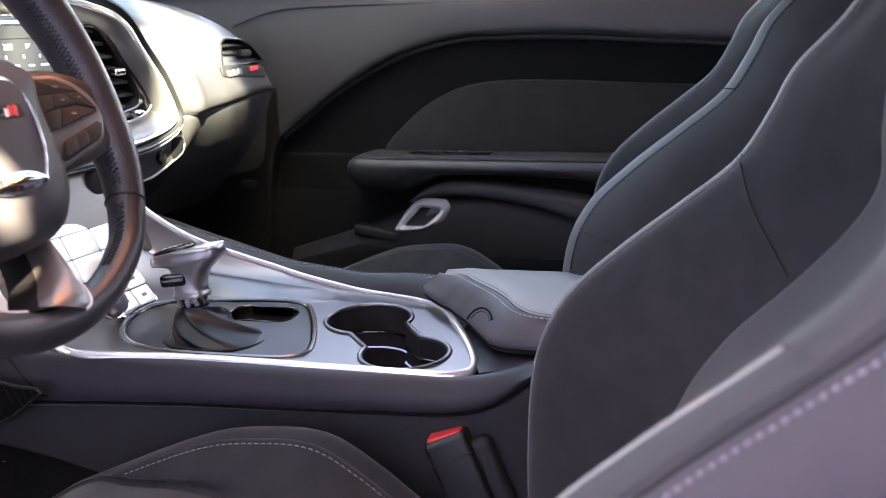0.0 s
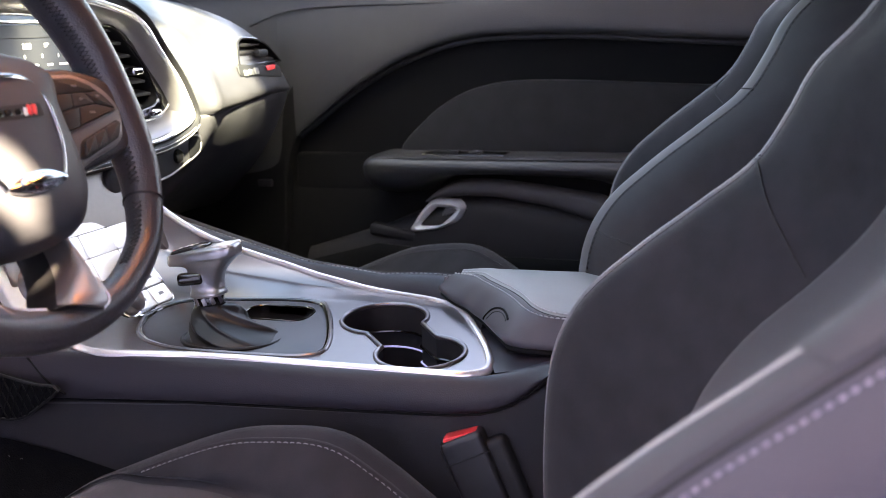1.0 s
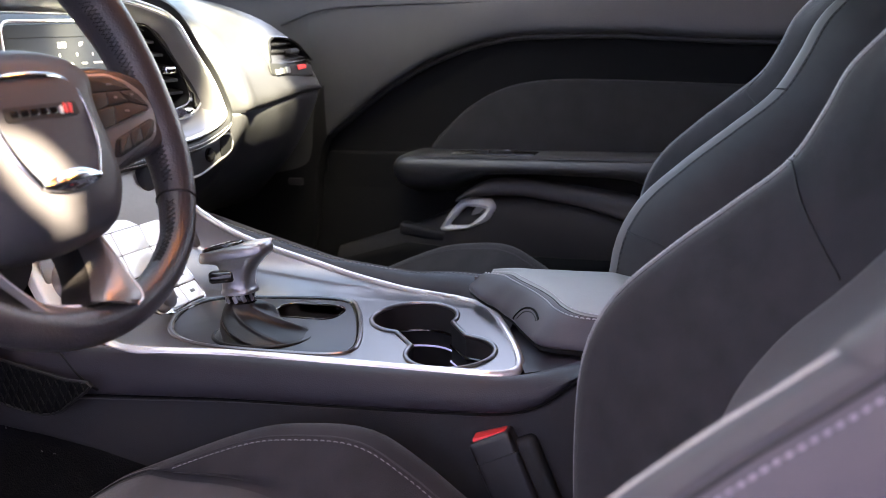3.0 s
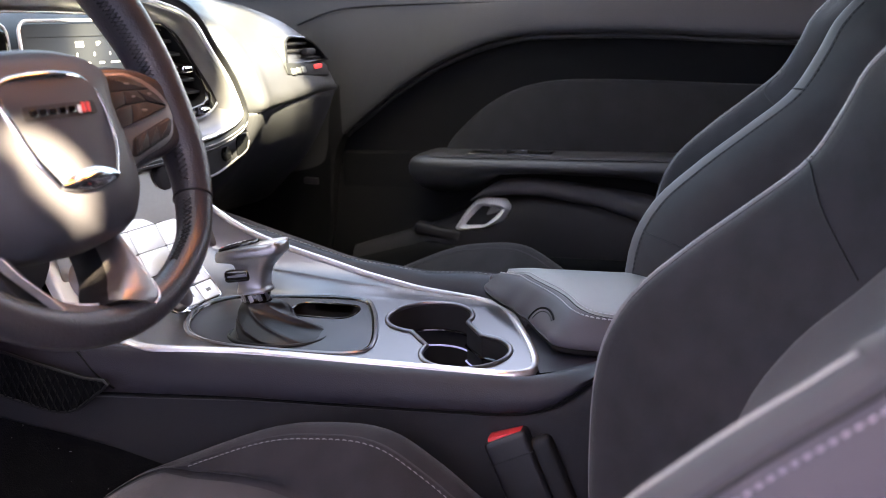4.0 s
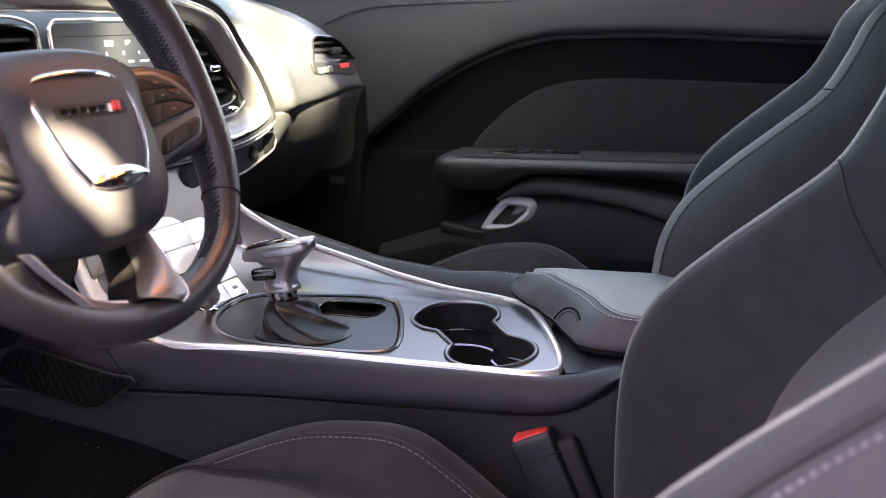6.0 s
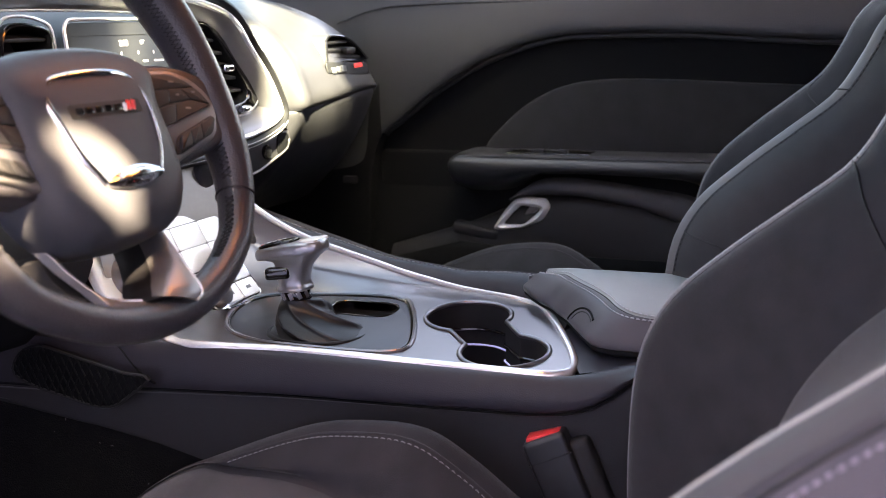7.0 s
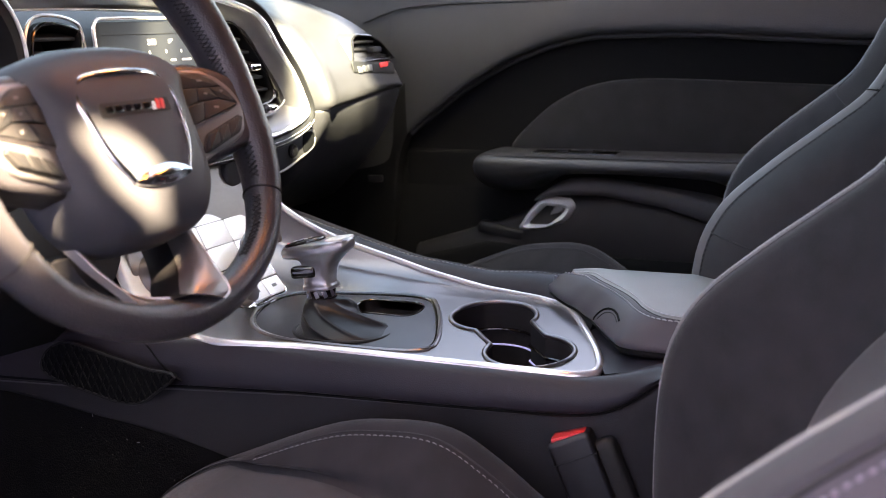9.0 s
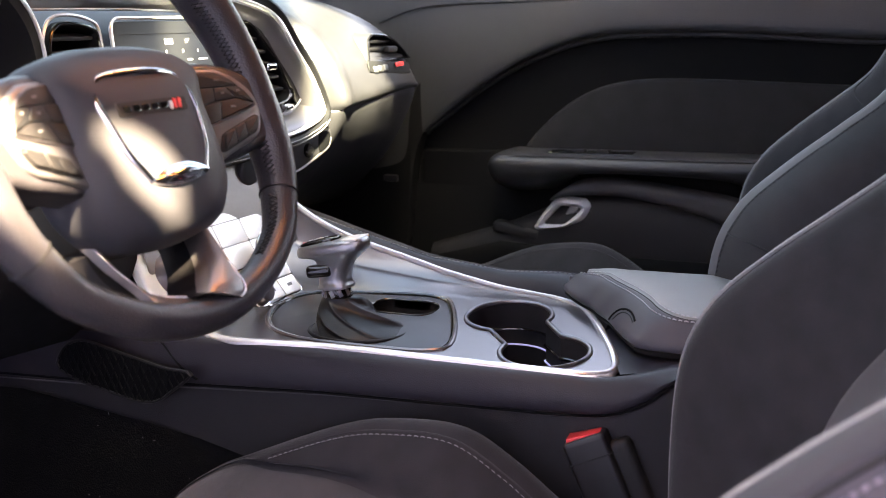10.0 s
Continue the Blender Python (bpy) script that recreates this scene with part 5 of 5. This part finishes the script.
def dash_y(x, z):
    h = table(x, [-0.9, 0.35, 0.55, 0.622, 0.672], [0, 0, -0.004, -0.018, -0.05])
    e = table(x, [-0.9, 0.30, 0.45, 0.57, 0.622, 0.652, 0.672], [0, 0, 0.0, 0.004, 0.018, 0.05, 0.12])
    return table(z, [0.690, 0.698, 0.714 + h, 0.752 + h, 0.798 + h, 0.832 + h], [0.806 + e, 0.800 + e, 0.803 + e, 0.822 + 0.8 * e, 0.865 + 0.5 * e, 0.93 + 0.2 * e])


bm = bmesh.new()
lay(bm, [[Vector((q.x, dash_y(q.x, q.y) + 0.010 if not y else 0.795 + 0.25 * (q.y - 0.64) + {-1: 0.006, -2: -0.002, -3: -0.003, -4: 0.002}[y], q.y)) for q in (pc.lerp(p, f) + Vector((0, -0.008 * (f - 1), 0)) for p in po)] for f, y in ((1.26, 0), (1.17, -1), (1.10, -2), (1.04, -3), (0.98, -4))], closed_u=True)
part("vent_pod", bm, SOFT_TOUCH, dash, "black vent pod")
end_vent = air_vent("air_vent", pod, 0.794, 3, "black end air vent", tilt=0.25)
part("vane", block(0.03, 0.012, 0.010, 0.004, m=pose(0.530, 0.822, 0.760)), PLASTIC, end_vent)
badge = part("badge_plate", plate([(px, pz) for px, pz in rounded(0.136, 0.018, 0.004)], 0.002, 0.001, m=pose(0.505, 0.812, 0.7335, 76, 3, 0)), BLACK, dash, "black badge plate")
for k in range(3):
    part("badge_bar", plate(rounded(0.0120, 0.009, 0.001), 0.002, 0.0006, m=pose(0.456 + 0.0155 * k, 0.8090, 0.7320 + 0.0010 * k, 76, 3, 0)), KNOB, badge, "chrome badge")
part("badge_bar", block(0.026, 0.002, 0.007, 0.0008, m=pose(0.534, 0.8085, 0.7370, -14, -3, 0)), RED, badge, "red badge")

# climate panel between the deck and the surround
tilt_hv = pose(0.040, 0.790, 0.520, 62, 0, 0)
hvac = part("climate_panel", plate(rounded(0.300, 0.135, 0.03), 0.012, 0.004, m=tilt_hv @ pose(0, 0, -0.012)), SILVER, dash, "satin metal climate panel")
part("button_field", plate(rounded(0.1705, 0.0620, 0.010), 0.003, 0.001, m=tilt_hv @ pose(0.02, 0.022, -0.001)), BLACK, hvac)
for r in range(2):
    for c in range(3):
        part("button", plate(rounded(0.0552, 0.0294, 0.003), 0.003, 0.0006, m=tilt_hv @ pose(-0.036 + 0.0560 * c, 0.0370 - 0.0300 * r, 0.001)), SILVER, hvac, "silver button")
for x in (-0.105, 0.135):
    knob = part("knob", tube([tilt_hv @ Vector((x, 0.012, z)) for z in (0, 0.006, 0.02, 0.022)], [0.026, 0.026, 0.023, 0.020], n=32), SATIN, hvac, "silver rotary knob")
# lower switch bank, sunk into the front of the deck
bank = pose(0.050, 0.740, 0.5015, 52, 0, 0)
part("button_field", plate(rounded(0.078, 0.052, 0.010), 0.006, 0.001, m=bank @ pose(0, 0, -0.004)), GLOSS, hvac, "gloss black switch recess")
part("field_rim", tube([bank @ Vector((x, y, 0.0018)) for x, y in rounded(0.080, 0.054, 0.011)], 0.0012, n=6, closed=True), CHROME, hvac)
for x in (-0.0180, 0.0180):
    for y in (0.0120, -0.0115):
        button = part("button", plate(rounded(0.0345, 0.0220, 0.003), 0.004, 0.0008, m=bank @ pose(x, y, 0.0015)), SILVER, hvac, "silver button")
        part("mark", block(0.009, 0.0040, 0.0004, 0.0001, m=bank @ pose(x, y, 0.0057)), GREY_INK, button)
for z in (0.499, 0.533):
    dial = tilt_hv.to_3x3().to_4x4()
    dial.translation = Vector((0.006 if z < 0.51 else 0.090, 0.734 if z < 0.51 else 0.772, z))
    part("knob", tube([dial @ Vector((0, 0, d)) for d in (-0.004, 0.006, 0.014, 0.016)], [0.017, 0.017, 0.0155, 0.013], n=32), SATIN, hvac, "silver rotary knob")
    part("knob_ring", tube([dial @ Vector((0.0185 * math.cos(a), 0.0185 * math.sin(a), 0.003)) for a in np.linspace(0, 2 * math.pi, 40, endpoint=False)], 0.0016, n=8, closed=True), CHROME, hvac, "chrome ring")
# stack sides between surround and console
bm = net([[(-0.100, 0.82, 0.64), (-0.095, 0.80, 0.50), (-0.095, 0.82, 0.46)], [(-0.085, 0.83, 0.64), (-0.085, 0.79, 0.50), (-0.085, 0.8, 0.46)], [(0.05, 0.84, 0.64), (0.05, 0.80, 0.49), (0.05, 0.82, 0.4)], [(0.18, 0.835, 0.64), (0.18, 0.80, 0.52), (0.18, 0.82, 0.4)], [(0.205, 0.90, 0.64), (0.205, 0.87, 0.56), (0.205, 0.9, 0.3)]], 12, 30)
part("stack_body", bm, SATIN_DARK, dash)
flat = Matrix(((1, 0, 0, 0), (0, 0, -1, 0.845), (0, 1, 0, 0), (0, 0, 0, 1)))
bracket = part("switch_bracket", plate([(p.x, p.y) for p in even([(0.13, 0.640), (0.24, 0.642), (0.322, 0.655), (0.340, 0.652), (0.338, 0.634), (0.318, 0.623), (0.250, 0.605), (0.13, 0.600)], 50, True)], 0.024, 0.004, m=flat), SOFT_TOUCH, dash, "black switch bracket")
# flat near-black plate painted in for the shaded hollow of the slot
part("recess", plate([(p.x, p.y) for p in even([(0.305, 0.651), (0.330, 0.651), (0.331, 0.636), (0.322, 0.630), (0.303, 0.626)], 30, True)], 0.002, 0.0005, m=flat @ pose(0, 0, 0.0235)), NEAR_BLACK, bracket, "flat dark patch for the slot's shaded hollow")
part("bracket_edge", tube(cat([(0.200, 0.822, 0.604), (0.250, 0.822, 0.607), (0.301, 0.822, 0.621), (0.328, 0.822, 0.630), (0.337, 0.822, 0.642)], 20), 0.0022, n=8), SATIN_DARK, bracket, "grey edge")
part("switch_button", tube([Vector((0.272, 0.824 - d, 0.631)) for d in (0, 0.006, 0.008)], [0.010, 0.010, 0.008], n=20), GLOSS, bracket, "gloss black button")
# driver's knee panel and the pedal box behind the wheel
part("knee_panel", net([[(-0.75, 0.80, 0.66), (-0.75, 0.80, 0.60), (-0.75, 0.9, 0.5)], [(-0.45, 0.80, 0.66), (-0.45, 0.80, 0.58), (-0.45, 0.9, 0.48)], [(-0.12, 0.81, 0.66), (-0.12, 0.80, 0.55), (-0.12, 0.9, 0.46)]], 12, 20), BLACK, dash)
# ---- passenger's door ----
door = thing("passenger_door", "black vinyl door trim with a suede inset and chrome handle", "car door")
# skin of the trim, dished under the sweeping upper pad
rows = []
for y in np.linspace(1.12, -0.75, 60):
    rows.append(cat([(0.745, y, 0.835), (0.735, y, 0.74), (0.733, y, 0.66), (0.735, y, 0.58), (0.725, y, 0.50), (0.715, y, 0.42), (0.715, y, 0.30), (0.745, y, 0.12)], 26))
bm = bmesh.new()
lay(bm, rows)
# near-black colour stands in for the shade under the upper pad
part("skin", bm, NEAR_BLACK, door)
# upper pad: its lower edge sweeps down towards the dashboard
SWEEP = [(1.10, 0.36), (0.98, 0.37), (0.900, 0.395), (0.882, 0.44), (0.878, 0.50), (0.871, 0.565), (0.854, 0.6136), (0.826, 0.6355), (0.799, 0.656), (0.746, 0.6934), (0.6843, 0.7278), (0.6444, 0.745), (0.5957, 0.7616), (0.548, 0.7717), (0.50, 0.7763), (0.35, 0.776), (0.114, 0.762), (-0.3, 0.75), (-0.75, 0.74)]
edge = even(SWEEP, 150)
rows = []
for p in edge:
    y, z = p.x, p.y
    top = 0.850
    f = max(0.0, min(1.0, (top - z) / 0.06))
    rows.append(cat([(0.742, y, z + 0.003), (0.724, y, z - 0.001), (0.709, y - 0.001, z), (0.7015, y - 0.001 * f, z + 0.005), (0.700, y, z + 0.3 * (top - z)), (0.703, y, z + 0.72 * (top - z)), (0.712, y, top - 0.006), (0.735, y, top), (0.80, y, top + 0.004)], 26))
# the pad's front part is coloured near-black in place of the dashboard's shade
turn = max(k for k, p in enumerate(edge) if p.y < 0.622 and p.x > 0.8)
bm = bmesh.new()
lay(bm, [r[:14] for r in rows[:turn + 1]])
part("shaded_pad_front", bm, NEAR_BLACK, door, "front of the upper pad, near-black for the dashboard's shade")
bm = bmesh.new()
lay(bm, [r[13:] for r in rows[:turn + 1]])
lay(bm, rows[turn:])
part("upper_pad", bm, DOOR_VINYL, door, "black vinyl upper pad")
part("pad_roll", tube([Vector((0.7235, p.x, p.y - 0.0045)) for p in edge[turn:]], 0.0042, n=8), DOOR_VINYL, door)
part("pad_seam", tube(cat([(0.701, 0.93, 0.800), (0.7005, 0.86, 0.822), (0.704, 0.77, 0.829), (0.705, 0.5, 0.829), (0.705, 0.0, 0.826), (0.705, -0.7, 0.82)], 60), 0.0016, n=6), BLACK, door)
# inset panel
INSET = [(0.668, 0.598), (0.640, 0.628), (0.600, 0.662), (0.545, 0.690), (0.478, 0.703), (0.38, 0.704), (0.204, 0.697), (0.0, 0.69), (-0.3, 0.68), (-0.3, 0.575), (0.2, 0.578), (0.5, 0.578), (0.66, 0.580)]
io = even(INSET, 120, True)
bm = plate([(p.x, p.y) for p in io], 0.012, 0.006, m=Matrix(((0, 0, -1, 0.737), (1, 0, 0, 0), (0, 1, 0, 0), (0, 0, 0, 1))))
part("inset", bm, DOOR_SUEDE, door, "charcoal suede inset")
# armrest
rows = []
for y, g, b in ((0.712, 0.3, 1), (0.706, 0.75, 1), (0.688, 1.0, 1), (0.650, 1.0, 1), (0.615, 1.0, 0.85), (0.57, 1.0, 0.30), (0.5, 1.0, 0.12), (0.42, 1.0, 0.15), (0.33, 1.0, 0.3), (0.26, 1.0, 0.7), (0.0, 1.0, 1.0), (-0.4, 1.0, 1.0)):
    c = 0.5635
    rows.append([(0.735, y, c + 0.026 * g), (0.70 - 0.02 * g, y, c + 0.026 * g), (0.672 - 0.022 * g, y, c + 0.022 * g), (0.664 - 0.024 * g, y, c + 0.008 * g), (0.668 - 0.018 * g, y, c - 0.018 * g * b), (0.690 - 0.01 * g, y, c - 0.036 * g * b), (0.735, y, c - 0.046 * g * b)])
part("armrest", net(rows, 26, 60), DOOR_VINYL, door, "black padded armrest")
part("armrest_seam", tube(cat([(0.6475, 0.687, 0.5840), (0.6465, 0.6, 0.5850), (0.6465, 0.2, 0.5850), (0.6465, -0.4, 0.5850)], 40), 0.0009, n=6), BLACK, door)
for y in (0.565, 0.525):
    part("window_switch", block(0.014, 0.022, 0.006, 0.002, m=pose(0.685, y, 0.5915)), PLASTIC, door)
    part("switch_mark", block(0.003, 0.006, 0.001, m=pose(0.685, y, 0.595)), CHROME, door)
part("switch_plate", block(0.04, 0.14, 0.005, 0.002, m=pose(0.687, 0.545, 0.588)), GLOSS, door, "gloss black switch plate")
# pull recess and the lower swell
rows = []
for y in np.linspace(0.612, 0.20, 24):
    hi = table(y, [0.2, 0.27, 0.33, 0.42, 0.454, 0.4955, 0.533, 0.557, 0.581, 0.596, 0.612], [0.50, 0.512, 0.528, 0.540, 0.5436, 0.5476, 0.548, 0.5455, 0.537, 0.526, 0.513])
    lo = table(y, [0.2, 0.25, 0.32, 0.40, 0.50, 0.56, 0.60, 0.612], [0.42, 0.445, 0.478, 0.505, 0.520, 0.520, 0.515, 0.508])
    rows.append(cat([(0.700, y, hi), (0.682, y, hi - 0.1 * (hi - lo)), (0.676, y, 0.6 * hi + 0.4 * lo), (0.679, y, 0.2 * hi + 0.8 * lo), (0.690, y, lo), (0.71, y, lo - 0.004)], 14))
bm = bmesh.new()
lay(bm, rows)
part("pull_cup", bm, DOOR_LIGHT, door, "vinyl pull handle swell")
rows = []
for y in np.linspace(0.84, -0.5, 36):
    top = table(y, [-0.5, 0.2, 0.26, 0.34, 0.42, 0.50, 0.56, 0.60, 0.68, 0.84], [0.43, 0.43, 0.465, 0.495, 0.512, 0.520, 0.515, 0.505, 0.47, 0.42])
    rows.append(cat([(0.722, y, top), (0.704, y, top - 0.006), (0.692, y, top - 0.035), (0.690, y, top - 0.10), (0.700, y, 0.30), (0.73, y, 0.15)], 20))
bm = bmesh.new()
lay(bm, rows)
part("lower_panel", bm, PLASTIC, door, "charcoal lower panel")
# chrome release: a slanted ring with the lever in it
handle = part("door_handle", bmesh.new(), None, door, "satin chrome release handle")
OUT = corners([(0.6495, 0.4580), (0.6276, 0.4914), (0.6060, 0.5145), (0.5561, 0.5110), (0.5447, 0.5002), (0.557, 0.4754), (0.5968, 0.4600), (0.6400, 0.4545)], 0.010, 6)
INN = corners([(0.6270, 0.4680), (0.6000, 0.4980), (0.5640, 0.4960), (0.5920, 0.4695)], 0.005, 6)
yz = Matrix(((0, 0, -1, 0.712), (1, 0, 0, 0), (0, 1, 0, 0), (0, 0, 0, 1)))
old = handle.data
handle.data = mesh_of("door_handle", ringed([(p.x, p.y) for p in even(OUT, 60, True)], [(p.x, p.y) for p in even(INN, 60, True)], 0.020, m=yz, lip=0.007), SATIN_CHROME)
bpy.data.meshes.remove(old)
part("lever", plate(corners([(0.5820, 0.5010), (0.5600, 0.4985), (0.5890, 0.4680), (0.6040, 0.4685)], 0.003), 0.013, 0.003, m=yz @ pose(0, 0, 0.004)), RING, handle, "satin lever")
part("handle_cup", plate([(p.x, p.y) for p in even(OUT, 60, True)], 0.004, m=yz), BLACK, handle)
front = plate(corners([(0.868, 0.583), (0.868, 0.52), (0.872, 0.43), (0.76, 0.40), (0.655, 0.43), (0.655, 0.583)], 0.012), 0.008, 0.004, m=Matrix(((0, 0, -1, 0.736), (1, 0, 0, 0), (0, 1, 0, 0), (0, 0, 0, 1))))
part("front_panel", front, NEAR_BLACK, door, "charcoal panel ahead of the armrest")
part("handle_ledge", block(0.026, 0.085, 0.020, 0.007, m=pose(0.703, 0.678, 0.452, 9, 0, 0), seg=3), PLASTIC, door, "black ledge beside the handle")
# map pocket
rows = []
for y in np.linspace(0.86, 0.10, 20):
    z = table(y, [0.1, 0.5, 0.7, 0.86], [0.42, 0.42, 0.435, 0.392])
    rows.append(cat([(0.712, y, z - 0.012), (0.690, y, z), (0.676, y, z - 0.005), (0.672, y, z - 0.06), (0.69, y, 0.2)], 14))
bm = bmesh.new()
lay(bm, rows)
part("map_pocket", bm, NEAR_BLACK, door, "black map pocket")
part("outer_skin", block(0.02, 2.0, 0.75, 0.004, m=pose(0.86, 0.2, 0.45)), GLOSS, door)
whole("door_jamb_lamp", block(0.012, 0.028, 0.012, 0.003, m=pose(0.70, 0.915, 0.532)), PLASTIC, "small grey courtesy lamp by the footwell", "lamp")
